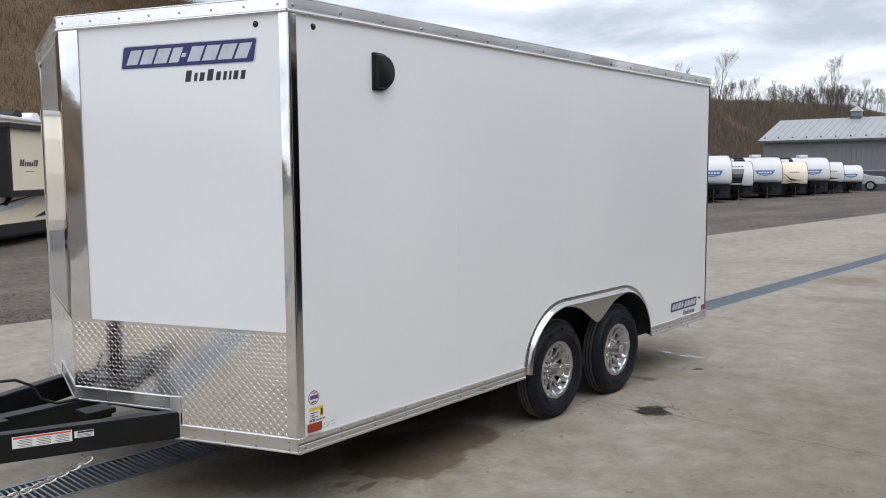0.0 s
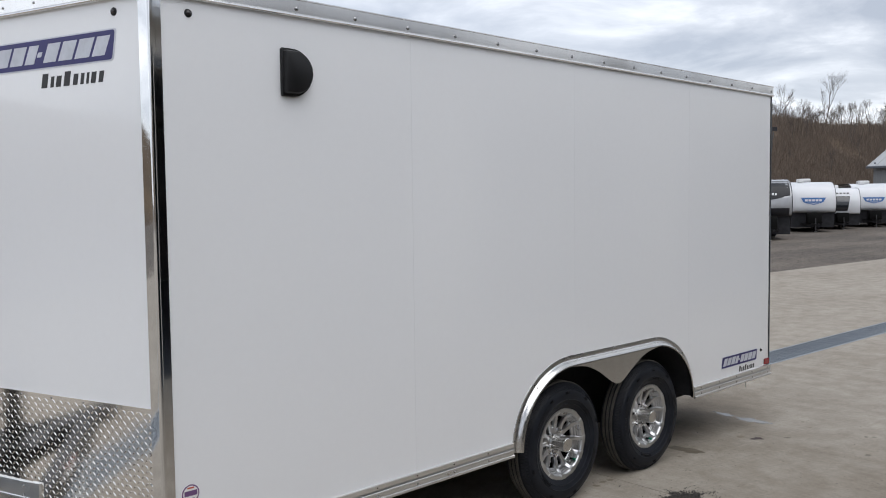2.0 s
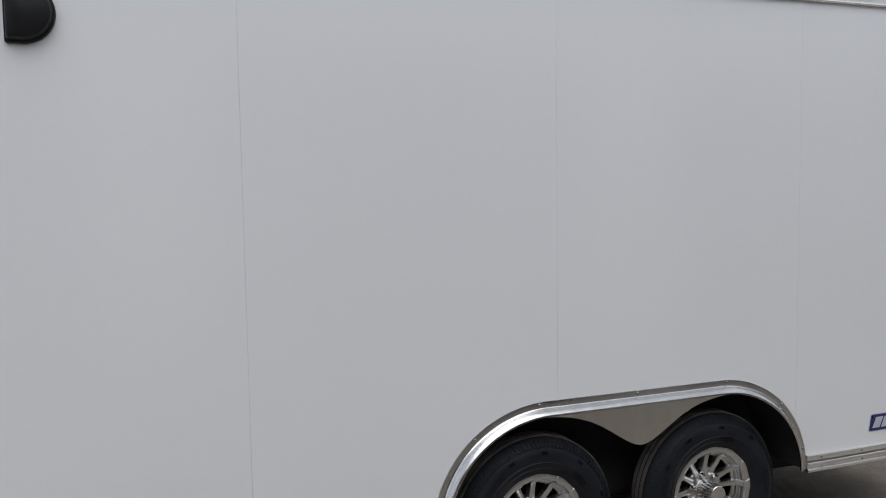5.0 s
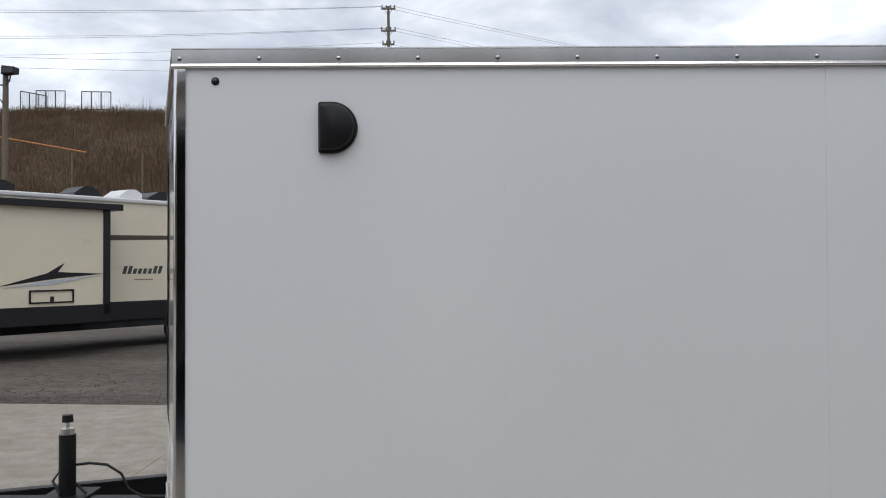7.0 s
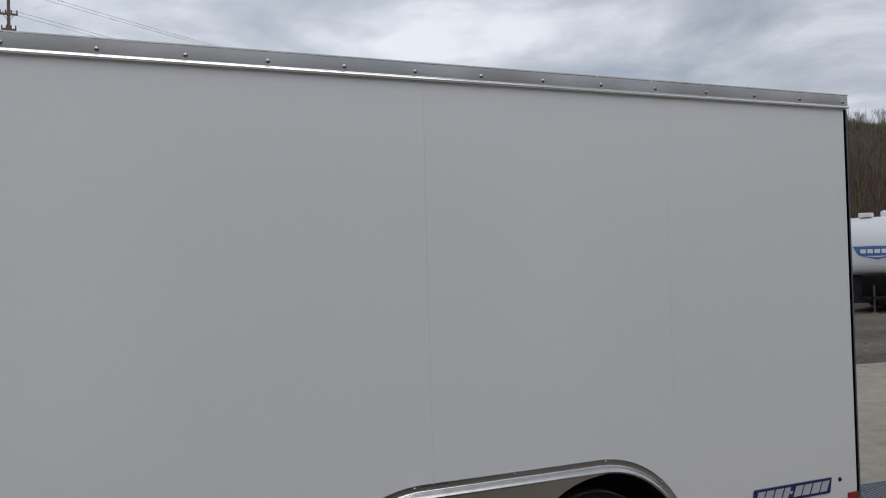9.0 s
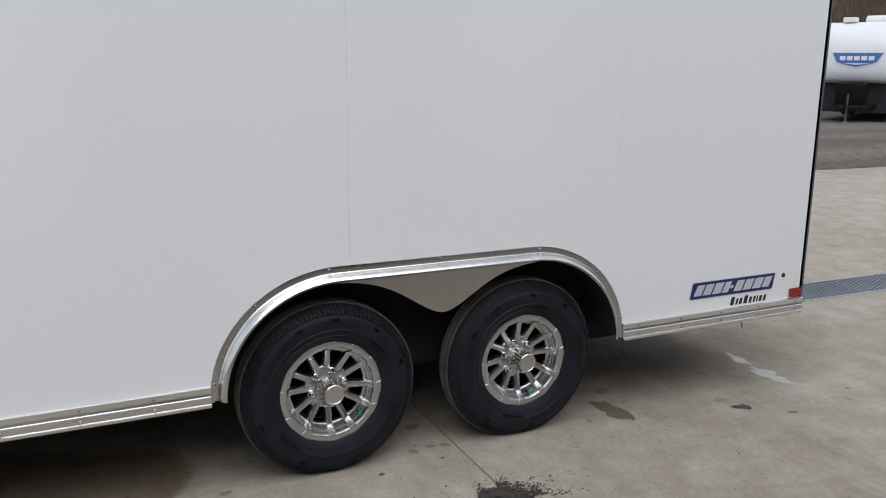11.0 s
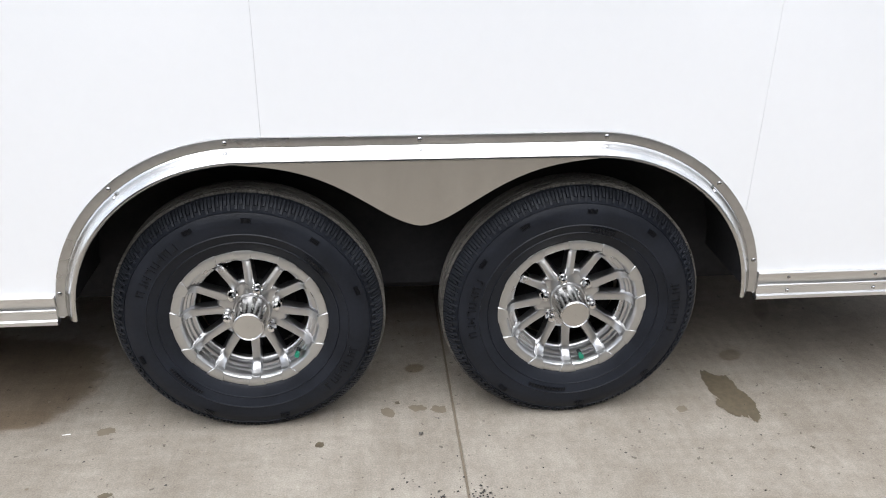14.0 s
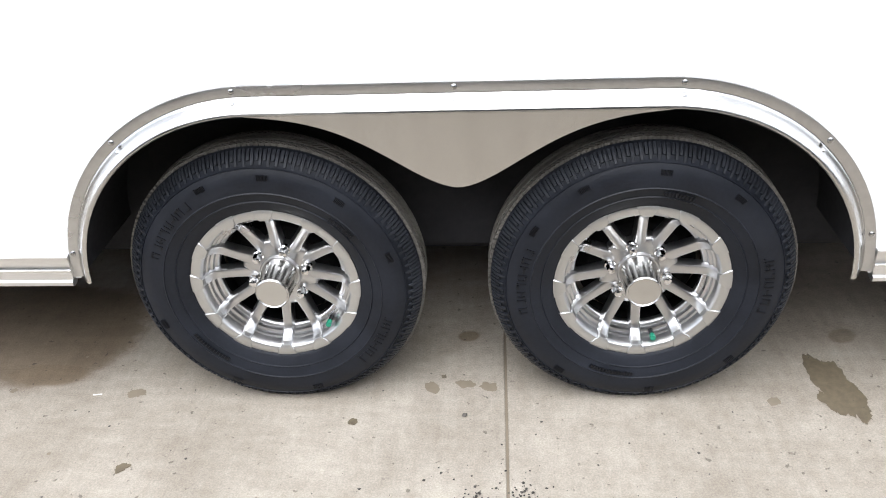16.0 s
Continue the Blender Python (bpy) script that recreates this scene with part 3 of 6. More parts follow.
# chrome corner covers
def angle_cover(p, way_a, wide_a, way_b, wide_b, z0, z1, out_a, out_b):
    """A folded strip round an upright edge at p, its legs lying along two ways."""
    p, a, b, oa, ob_ = Vector((*p, 0)), Vector((*way_a, 0)).normalized(), Vector((*way_b, 0)).normalized(), Vector((*out_a, 0)).normalized(), Vector((*out_b, 0)).normalized()
    t = 0.007
    corner = p + (oa + ob_) * t / (1 + oa.dot(ob_))
    line = [p + a * wide_a + oa * 0.001, p + a * (wide_a - 0.002) + oa * t, corner + a * 0.014, corner + a * 0.0045 - ob_ * 0.0008 , corner + b * 0.0045 - oa * 0.0008, corner + b * 0.014, p + b * (wide_b - 0.002) + ob_ * t, p + b * wide_b + ob_ * 0.001]
    bm = bmesh.new()
    steps = 14
    rows = []
    for i in range(steps + 1):
        z = z0 + (z1 - z0) * i / steps
        rows.append([(q.x, q.y, z) for q in line])
    sweep(bm, rows)
    return bm


na, nb = (-NOSE, WIDE / 2), (-NOSE, -WIDE / 2)
oa, ob2 = (-WIDE / 2, -NOSE), (-WIDE / 2, NOSE)
part("corner_trim", angle_cover((0, 0), (1, 0), 0.042, na, 0.052, Z_RAIL - 0.01, Z_TRIM + 0.004, (0, -1), oa), "chrome", trailer, "mirror-polished corner strip", True)
part("corner_trim", angle_cover((0, WIDE), (1, 0), 0.042, nb, 0.052, Z_RAIL - 0.01, Z_TRIM + 0.004, (0, 1), ob2), "chrome", trailer, "mirror-polished corner strip", True)
part("nose_trim", angle_cover((-NOSE, WIDE / 2), (NOSE, -WIDE / 2), 0.135, (NOSE, WIDE / 2), 0.135, 0.992, Z_TRIM + 0.004, oa, ob2), "chrome", trailer, "wide mirror-polished strip round the point of the nose", True)


# roof edge trim and bottom rails, as profiles of (up, out)
def strip(f, a0, a1, profile, n=2):
    bm = bmesh.new()
    rows = [[f(a0 + (a1 - a0) * i / n, b, d) for b, d in profile] for i in range(n + 1)]
    sweep(bm, rows, close=True)
    return bm


ROOF_EDGE = [(Z_TRIM, -0.004), (Z_TRIM, 0.013), (Z_TRIM + 0.002, 0.0185), (Z_TRIM + 0.0055, 0.0212), (Z_TRIM + 0.0095, 0.0206), (Z_TRIM + 0.0130, 0.0178), (Z_TRIM + 0.0155, 0.0145), (Z_TRIM + 0.017, 0.0117), (Z_TOP - 0.007, 0.0125), (Z_TOP - 0.004, 0.017), (Z_TOP, 0.017), (Z_TOP, -0.03), (Z_TOP - 0.02, -0.03), (Z_TOP - 0.02, -0.004)]
part("roof_trim", strip(side, -0.012, LEN + 0.004, ROOF_EDGE, 12), "alu_trim", trailer, "folded aluminium roof edge", True)
part("roof_trim", strip(side_far, -0.012, LEN + 0.004, ROOF_EDGE), "alu", trailer, "", True)
part("roof_trim", strip(nose, 0.004, U, ROOF_EDGE, 4), "alu_trim", trailer, "", True)
part("roof_trim", strip(nose_far, 0.004, U, ROOF_EDGE, 4), "alu", trailer, "", True)

RAIL = [(Z_BOT, -0.005), (Z_BOT - 0.004, 0.014), (Z_BOT, 0.020), (Z_BOT + 0.010, 0.020), (Z_BOT + 0.013, 0.014), (Z_BOT + 0.030, 0.013), (Z_BOT + 0.033, 0.0155), (Z_BOT + 0.040, 0.0155), (Z_BOT + 0.043, 0.013), (Z_RAIL - 0.012, 0.012), (Z_RAIL - 0.009, 0.014), (Z_RAIL - 0.002, 0.014), (Z_RAIL, 0.010), (Z_RAIL, -0.005)]
part("bottom_rail", strip(side, -0.010, 1.944, RAIL, 4), "alu", trailer, "ribbed aluminium bottom rail", True)
part("bottom_rail", strip(side, 3.794, LEN + 0.003, RAIL, 4), "alu", trailer, "ribbed aluminium bottom rail", True)
part("bottom_rail", strip(side_far, -0.010, LEN, RAIL), "alu", trailer, "", True)
NOSE_RAIL = [(Z_BOT, -0.004), (Z_BOT - 0.003, 0.009), (Z_BOT, 0.013), (Z_BOT + 0.006, 0.013), (Z_BOT + 0.009, 0.009), (Z_RAIL - 0.006, 0.009), (Z_RAIL - 0.003, 0.011), (Z_RAIL, 0.009), (Z_RAIL, -0.004)]
HIGH = [(b + 0.147, d) for b, d in NOSE_RAIL]
for f in (nose, nose_far):
    part("nose_rail", strip(f, -0.004, 0.742, NOSE_RAIL), "alu", trailer, "", True)
    part("nose_rail", strip(f, 0.725, U - 0.002, HIGH), "alu", trailer, "", True)
    part("nose_rail", prism([(0.702, Z_BOT - 0.003), (0.762, Z_BOT - 0.003), (0.762, 0.610), (0.702, 0.610)], -0.004, 0.0135, f), "alu", trailer)

# rivets
def rivet(p, way, r=0.007, h=0.0045):
    part("rivet", dome(p, way, r, h, 8), "rivet", trailer, "", True)


for i in range(17):
    rivet(side(0.018 + 0.3045 * i, 2.571, 0.0115), (0, -1, 0), 0.0095, 0.006)
nn, nf = Vector((*oa, 0)), Vector((*ob2, 0))
for i in range(8):
    u = 0.05 + (U - 0.09) * i / 7
    rivet(nose(u, 2.574, 0.0115), nn, 0.0065)
    rivet(nose_far(u, 2.574, 0.0115), nf, 0.0065)
    if u < 0.70:
        rivet(nose(u, 0.402, 0.011), nn, 0.0055)
        rivet(nose(u, 0.440, 0.008), nn, 0.0055)
    else:
        rivet(nose(u, 0.550, 0.011), nn, 0.0055)
        rivet(nose(u, 0.585, 0.008), nn, 0.0055)
    rivet(nose(u, 0.980, 0.003), nn, 0.0045, 0.003)
for z in (0.47, 0.58, 0.70, 0.82, 0.93):
    rivet(nose(0.064, z, 0.003), nn, 0.0045, 0.003)
for x in [0.03 + 0.245 * i for i in range(8)] + [3.88, 4.13, 4.38, 4.62, 4.87]:
    rivet(side(x, Z_BOT + 0.062, 0.012), (0, -1, 0), 0.0052, 0.004)
    rivet(side(x + 0.002, Z_BOT + 0.022, 0.0135), (0, -1, 0), 0.0058, 0.005)

# roof, rear, floor, frame
part("roof", prism([(-NOSE + 0.02, WIDE / 2), (0, 0.02), (LEN - 0.01, 0.02), (LEN - 0.01, WIDE - 0.02), (0, WIDE - 0.02)], Z_TOP - 0.045, Z_TOP - 0.012, place), "roof_white", trailer)
part("floor_deck", prism([(-NOSE + 0.05, WIDE / 2), (0.02, 0.04), (LEN - 0.03, 0.04), (LEN - 0.03, WIDE - 0.04), (0.02, WIDE - 0.04)], 0.935, 0.96, place), "black_matt", trailer)
part("belly", prism([(-NOSE + 0.16, WIDE / 2), (0.02, 0.05), (1.90, 0.05), (1.90, WIDE - 0.05), (0.02, WIDE - 0.05)], 0.47, 0.50, place), "black_matt", trailer)
part("belly", box((3.86, 0.05, 0.47), (LEN - 0.03, WIDE - 0.05, 0.50)), "black_matt", trailer)
part("wheel_well", box((1.90, 0.31, 0.30), (3.86, 0.33, 0.95)), "black_matt", trailer)
liner = bmesh.new()
sweep(liner, [[(a, y, b) for a, b in arch_path(0.022)] for y in (0.005, 0.16, 0.312)])
part("fender_liner", liner, "black_matt", trailer, "black inner fender over the wheels", True)
part("wheel_well", box((1.90, WIDE - 0.33, 0.30), (3.86, WIDE - 0.31, 0.95)), "black_matt", trailer)
# Hidden rails, drawn extra deep to block far-side light under the floor.
for y in (0.36, WIDE - 0.42):
    part("frame_rail", box((0.1, y, 0.26), (LEN - 0.05, y + 0.06, 0.47), bevel=0.004), "black_matt", trailer)
for x in (0.6, 1.2, 1.75, 2.87, 4.0, 4.5):
    part("cross_member", box((x, 0.36, 0.40), (x + 0.05, WIDE - 0.36, 0.47)), "black_matt", trailer)
for x in (AX_F, AX_R):
    part("axle", tube([(x, 0.2, 0.33), (x, WIDE - 0.2, 0.33)], 0.04, 12), "black_matt", trailer, "", True)
for z0, z1, y0, y1 in ((0.39, Z_TRIM, 0.0, 0.05), (0.39, Z_TRIM, WIDE - 0.05, WIDE), (2.48, Z_TOP - 0.01, 0.05, WIDE - 0.05), (0.39, 0.50, 0.05, WIDE - 0.05)):
    part("rear_frame", box((LEN - 0.02, y0, z0), (LEN + 0.012, y1, z1), bevel=0.003), "steel_dark", trailer, "dark rear door frame")
part("ramp_door", box((LEN - 0.035, 0.05, 0.50), (LEN - 0.005, WIDE - 0.05, 2.48)), "white_skin", trailer)


# wheel-arch flare with the plate that hangs between the wheels
def flare(prof):
    bm = bmesh.new()
    paths = [arch_path(i) for i, d in prof]
    rows = [[side(*paths[k][i], prof[k][1]) for k in range(len(prof))] for i in range(len(paths[0]))]
    sweep(bm, rows, close=True)
    return bm


FLARE_LIP = [(0.0262, 0.0005), (0.0266, 0.0046), (0.0295, 0.0062), (0.0335, 0.0155), (0.0385, 0.0240), (0.0445, 0.0310), (0.0500, 0.0358), (0.0530, 0.0375), (0.0570, 0.0375), (0.0595, 0.0345), (0.0575, 0.029), (0.047, 0.014), (0.036, 0.001)]
part("wheel_arch_flare", flare(FLARE_LIP), "alu_flare", trailer, "brushed aluminium flare round both wheels", True)
part("flare_flange", flare([(0.002, 0.0005), (0.0028, 0.0050), (0.0045, 0.0056), (0.0255, 0.0036), (0.0260, 0.0005)]), "alu_flange", trailer, "riveted grey flange of the flare", True)


def web():
    """The plate between the wheels: it leaves the flare's edge over each wheel and hangs to a rounded point."""
    top, low = 0.402 + ARCH_B - 0.059, 0.640
    pts = []
    for i in range(65):
        x = ARCH_MID - 0.44 + 0.88 * i / 64
        d = abs(x - ARCH_MID - 0.004) / 0.210
        pts.append((x, top - 0.002 - (top - 0.002 - low) * (math.exp(-d ** 1.72) - 0.028) / 0.972))
    return prism(pts + [(ARCH_MID + 0.44, top + 0.001), (ARCH_MID - 0.44, top + 0.001)], 0.0295, 0.0328, side)


part("flare_web", web(), "alu_flare", trailer, "teardrop aluminium plate between the wheels")
mid = arch_path(0.013, 22)
for i in (2, 12, 21, 27, 33, 43, 51):
    rivet(side(*mid[i], 0.0045), (0, -1, 0.1), 0.0068, 0.005)
lower = arch_path(0.035, 22)
for i in (12, 21, 27, 33, 43):
    rivet(side(*lower[i], 0.0175), (0, -0.6, 0.8), 0.0055, 0.004)


# wheels
def tyre_mesh():
    prof = [(0.198, 0.085), (0.205, 0.062), (0.215, 0.055), (0.236, 0.046), (0.2375, 0.043), (0.240, 0.045), (0.262, 0.036), (0.2635, 0.033), (0.266, 0.035), (0.290, 0.034), (0.308, 0.0385), (0.320, 0.0455), (0.3215, 0.0435), (0.324, 0.0490), (0.334, 0.0590), (0.343, 0.0690),
            (0.352, 0.080), (0.347, 0.0805), (0.347, 0.090), (0.357, 0.0905), (0.359, 0.115), (0.350, 0.116), (0.350, 0.124), (0.360, 0.125), (0.360, 0.153), (0.350, 0.154), (0.350, 0.162), (0.359, 0.163), (0.357, 0.188), (0.347, 0.189), (0.347, 0.198), (0.352, 0.199), (0.345, 0.222), (0.310, 0.246), (0.260, 0.246), (0.205, 0.220), (0.198, 0.2)]
    return lathe([(r, y if y < 0.08 else 0.08 + 0.76 * (y - 0.08)) for r, y in prof], 96)


def tread_blocks(centre):
    """The slanted centre blocks, or the shoulder lugs."""
    bm = bmesh.new()

    def polar(t, r, y):
        return (r * math.cos(t), y if y < 0.08 else 0.08 + 0.76 * (y - 0.08), r * math.sin(t))

    def ridge(t0, t1, low, top):
        """One raised bar between two angles, over the points low and top of (radius, y)."""
        m = len(low)
        p = [[bm.verts.new(polar(t, *q)) for q in low] for t in (t0, t1)]
        e = 0.12 * (t1 - t0)
        u = [[bm.verts.new(polar(t, *q)) for q in top] for t in (t0 + e, t1 - e)]
        for i in range(m - 1):
            bm.faces.new((u[0][i], u[1][i], u[1][i + 1], u[0][i + 1]))
            bm.faces.new((p[0][i], u[0][i], u[0][i + 1], p[0][i + 1]))
            bm.faces.new((p[1][i], p[1][i + 1], u[1][i + 1], u[1][i]))
        bm.faces.new((p[0][0], p[1][0], u[1][0], u[0][0]))
        bm.faces.new((p[0][-1], u[0][-1], u[1][-1], p[1][-1]))

    low = ((0.3270, 0.0525), (0.3340, 0.0590), (0.3430, 0.0690), (0.3510, 0.0785))
    top = ((0.3275, 0.0485), (0.3370, 0.0552), (0.3470, 0.0655), (0.3560, 0.0785))
    if not centre:
        n = 112
        w = 2 * math.pi / n
        for k in range(n):
            cut = 0.84 if k % 3 == 2 else 0.90
            s = 0.0050 * (k % 3 == 1)
            for flip in (False, True):
                a, b = ([(r - s * (i == 0), 0.278 - y if flip else y) for i, (r, y) in enumerate(q)] for q in (low, top))
                ridge(w * k, w * (k + cut * 0.485), a, b)
                ridge(w * (k + cut * 0.515), w * (k + cut), a[1:], b[1:])
        return bm
    n = 84
    w = 2 * math.pi / n
    for k in range(n):
        t0 = w * k
        for ya, yb, sl in ((0.0915, 0.1145, 0.8), (0.1265, 0.1515, -0.8), (0.1645, 0.187, 0.8)):
            for a, b in ((0.03, 0.42), (0.50, 0.89)):
                lo4 = [polar(t0 + w * a, 0.356, ya), polar(t0 + w * b, 0.356, ya), polar(t0 + w * (b + sl), 0.356, yb), polar(t0 + w * (a + sl), 0.356, yb)]
                hi4 = [polar(t0 + w * (a + 0.03), 0.3635, ya + 0.001), polar(t0 + w * (b - 0.03), 0.3635, ya + 0.001), polar(t0 + w * (b - 0.03 + sl), 0.3635, yb - 0.001), polar(t0 + w * (a + 0.03 + sl), 0.3635, yb - 0.001)]
                p, q = [bm.verts.new(v) for v in lo4], [bm.verts.new(v) for v in hi4]
                bm.faces.new(q)
                for i in range(4):
                    bm.faces.new((p[i], p[(i + 1) % 4], q[(i + 1) % 4], q[i]))
    return bm


def sidewall_marks():
    """Raised, unreadable moulding on the sidewall: bars and ribbed fields."""
    bm = bmesh.new()
    rnd = random.Random(5)

    def bar(t, dt, r0, r1):
        def at(a, r, up):
            return (r * math.cos(a), 0.0335 - up, r * math.sin(a))
        p = [bm.verts.new(at(t, r0, -0.003)), bm.verts.new(at(t + dt, r0, -0.003)), bm.verts.new(at(t + dt, r1, -0.003)), bm.verts.new(at(t, r1, -0.003))]
        q = [bm.verts.new(at(t, r0, 0.0009)), bm.verts.new(at(t + dt, r0, 0.0009)), bm.verts.new(at(t + dt, r1, 0.0009)), bm.verts.new(at(t, r1, 0.0009))]
        bm.faces.new(q)
        for i in range(4):
            bm.faces.new((p[i], p[(i + 1) % 4], q[(i + 1) % 4], q[i]))

    for t0, n in ((2.45, 8), (5.75, 7)):
        for i in range(n):
            bar(t0 + 0.082 * i, 0.012, 0.274, 0.296)
            bar(t0 + 0.082 * i + 0.018, 0.026 + 0.010 * (i % 3), (0.274, 0.290, 0.281)[i % 3], (0.2785, 0.296, 0.2865)[i % 3])
            if i % 2:
                bar(t0 + 0.082 * i + 0.046, 0.011, 0.276, 0.294)
    for t0 in (0.55, 1.15, 1.75, 2.25, 3.7, 4.5, 5.2):
        for i in range(8):
            bar(t0 + 0.011 * i, 0.005, 0.296, 0.309)
    for t0, n in ((0.9, 9), (3.95, 14)):
        for i in range(n):
            bar(t0 + 0.032 * i, 0.020, 0.246, 0.2555)
    return bm


def rim_barrel():
    return lathe([(0.1525, 0.120), (0.1530, 0.110), (0.1545, 0.1060), (0.158, 0.1035), (0.163, 0.1015), (0.1645, 0.0985), (0.1655, 0.0905), (0.1715, 0.0885), (0.1728, 0.0855), (0.1735, 0.0785), (0.1778, 0.0765), (0.1787, 0.068), (0.1800, 0.061), (0.1815, 0.0555), (0.1835, 0.0535)], 96)


def rim_lip():
    return lathe([(0.1815, 0.0560), (0.1840, 0.0500), (0.1865, 0.0480), (0.2030, 0.0466), (0.2065, 0.0480), (0.2085, 0.056), (0.205, 0.064)], 96)


def rim_inner():
    return lathe([(0.196, 0.235), (0.190, 0.20), (0.168, 0.19), (0.160, 0.15), (0.158, 0.128), (0.153, 0.119)], 64)


def lip_pads():
    """The raised pads on the outer lip, one at each spoke end: broad at the rim, narrow towards the spoke."""
    pads = []
    for k in range(12):
        bm = bmesh.new()
        t = math.pi / 3 * (k // 2) + (0.238 if k % 2 else -0.238)
        rows = []
        for r, half, y in ((0.1765, 0.060, 0.0610), (0.1790, 0.064, 0.0490), (0.1835, 0.072, 0.0462), (0.1890, 0.098, 0.0455), (0.2035, 0.118, 0.0440), (0.2085, 0.122, 0.0462), (0.2098, 0.122, 0.0560)):
            rows.append([(r * math.cos(t + half * q), y + e, r * math.sin(t + half * q)) for q, e in ((-1.0, 0.012), (-1.0, 0.0012), (-0.94, 0.0), (-0.3, 0.0), (0.3, 0.0), (0.94, 0.0), (1.0, 0.0012), (1.0, 0.012))])
        sweep(bm, rows)
        pads.append(bm)
    return pads


def spoke(t_in, t_out):
    """One spoke: it leaves the sunken hub, rises gently outwards and climbs steeply to its pad on the lip."""
    bm = bmesh.new()
    rows = []
    for i in range(13):
        s = i / 12
        r = 0.060 + (0.183 - 0.060) * s
        t = t_in + (t_out - t_in) * s ** 0.8
        w = 0.0118 + 0.0040 * (1 - s) ** 3 + 0.0016 * s ** 6
        climb = max(0.0, (s - 0.78) / 0.22)
        y = 0.1075 - 0.0260 * s ** 1.25 - 0.0330 * climb ** 1.5
        deep = 0.030 - 0.006 * s
        c, sn = math.cos(t), math.sin(t)

        def at(off, yy):
            return (r * c - off * sn, yy, r * sn + off * c)
        rows.append([at(-w * 1.30, y + deep), at(-w * 1.04, y + 0.0060), at(-w * 0.90, y + 0.0014), at(-w * 0.68, y), at(w * 0.68, y), at(w * 0.90, y + 0.0014), at(w * 1.04, y + 0.0060), at(w * 1.30, y + deep)])
    sweep(bm, rows, close=True)
    return bm


def hub_plate():
    """The sunken hub: six smooth lobes that carry the spokes, with a hollow for a nut between each two."""
    n = 120
    bm = bmesh.new()
    rows = []
    for rr, y, wave in ((1.06, 0.134, 0.0), (1.02, 0.114, 0.0), (0.985, 0.1085, 0.0), (0.93, 0.1070, 0.0010), (0.80, 0.1068, 0.0034), (0.66, 0.1068, 0.0030), (0.54, 0.1060, 0.0)):
        ring = []
        for k in range(n):
            t = 2 * math.pi * k / n
            q = 0.088 + 0.0065 * math.cos(6 * t)
            ring.append((q * rr * math.cos(t), y - wave * (math.cos(6 * t)), q * rr * math.sin(t)))
        rows.append(ring)
    sweep(bm, rows, close=True, caps=False)
    return bm


def lug_nut(t):
    x, z = 0.0700 * math.cos(t), 0.0700 * math.sin(t)
    bm = bmesh.new()

    def ring(r, y, sides=6):
        return [(x + r * math.cos(2 * math.pi * k / 12 + t), y, z + r * math.sin(2 * math.pi * k / 12 + t)) for k in range(12)]

    def hexa(r, y):
        out = []
        for k in range(12):
            q = r if k % 2 == 0 else r * 0.9
            out.append((x + q * math.cos(2 * math.pi * k / 12 + t), y, z + q * math.sin(2 * math.pi * k / 12 + t)))
        return out
    sweep(bm, [ring(0.0148, 0.112), ring(0.0142, 0.1035), hexa(0.0118, 0.1015), hexa(0.0115, 0.0870), ring(0.0088, 0.0810), ring(0.0030, 0.0785)], close=True)
    return bm


def build_wheel(x, spin, valve):
    # Brake drum backing, coloured near black for the shade behind the spokes.
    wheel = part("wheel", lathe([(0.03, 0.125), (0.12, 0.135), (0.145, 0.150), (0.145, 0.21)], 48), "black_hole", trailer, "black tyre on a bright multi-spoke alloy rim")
    wheel.matrix_basis = pose(x, -0.015, AX_Z) @ pose(0, 0, 0, 0, spin, 0)
    out = pose(0, -0.012, 0)
    part("tyre", tyre_mesh(), "rubber", wheel, "", True, out)
    tagged(part("tread", tread_blocks(True), "rubber_tread", wheel, at=out), kind="stuff")
    tagged(part("shoulder_tread", tread_blocks(False), "rubber_rib", wheel, at=out), kind="stuff")
    tagged(part("sidewall_moulding", sidewall_marks(), "rubber_gloss", wheel, at=out), kind="stuff")
    part("rim", rim_barrel(), "rim_paint", wheel, "", True)
    # Inner barrel of the alloy rim, its shade painted in as black.
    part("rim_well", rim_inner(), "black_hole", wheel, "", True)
    part("rim_lip", rim_lip(), "rim_lip", wheel, "machined outer lip", True)
    for bm in lip_pads():
        part("lip_pad", bm, "rim_lip", wheel, "", True)
    for k in range(6):
        base = math.pi / 3 * k
        for s in (-1, 1):
            part("spoke", spoke(base + s * 0.235, base + s * 0.238), "rim_paint", wheel, "", True)
    part("hub_plate", hub_plate(), "rim_paint", wheel, "", True)
    for k in range(6):
        part("lug_nut", lug_nut(math.pi / 3 * k + math.pi / 6), "chrome", wheel, "", True)
    part("hub_cap", lathe([(0.0460, 0.110), (0.0455, 0.086), (0.0440, 0.082), (0.0422, 0.020), (0.0410, 0.013), (0.038, 0.0105), (0.036, 0.0125), (0.001, 0.0125)], 48), "hub_chrome", wheel, "chromed hub cap", True)
    part("hub_collar", lathe([(0.0530, 0.110), (0.0520, 0.103), (0.0490, 0.099), (0.042, 0.099)], 48), "rim_paint", wheel)
    t = radians(valve)
    part("valve_stem", tube([(0.168 * math.cos(t), 0.088, 0.168 * math.sin(t)), (0.166 * math.cos(t), 0.062, 0.166 * math.sin(t))], 0.0055, 10), "black_plastic", wheel, "", True)
    part("valve_cap", tube([(0.166 * math.cos(t), 0.064, 0.166 * math.sin(t)), (0.165 * math.cos(t), 0.048, 0.165 * math.sin(t))], 0.0068, 10), "green", wheel, "green valve cap", True)
    return wheel


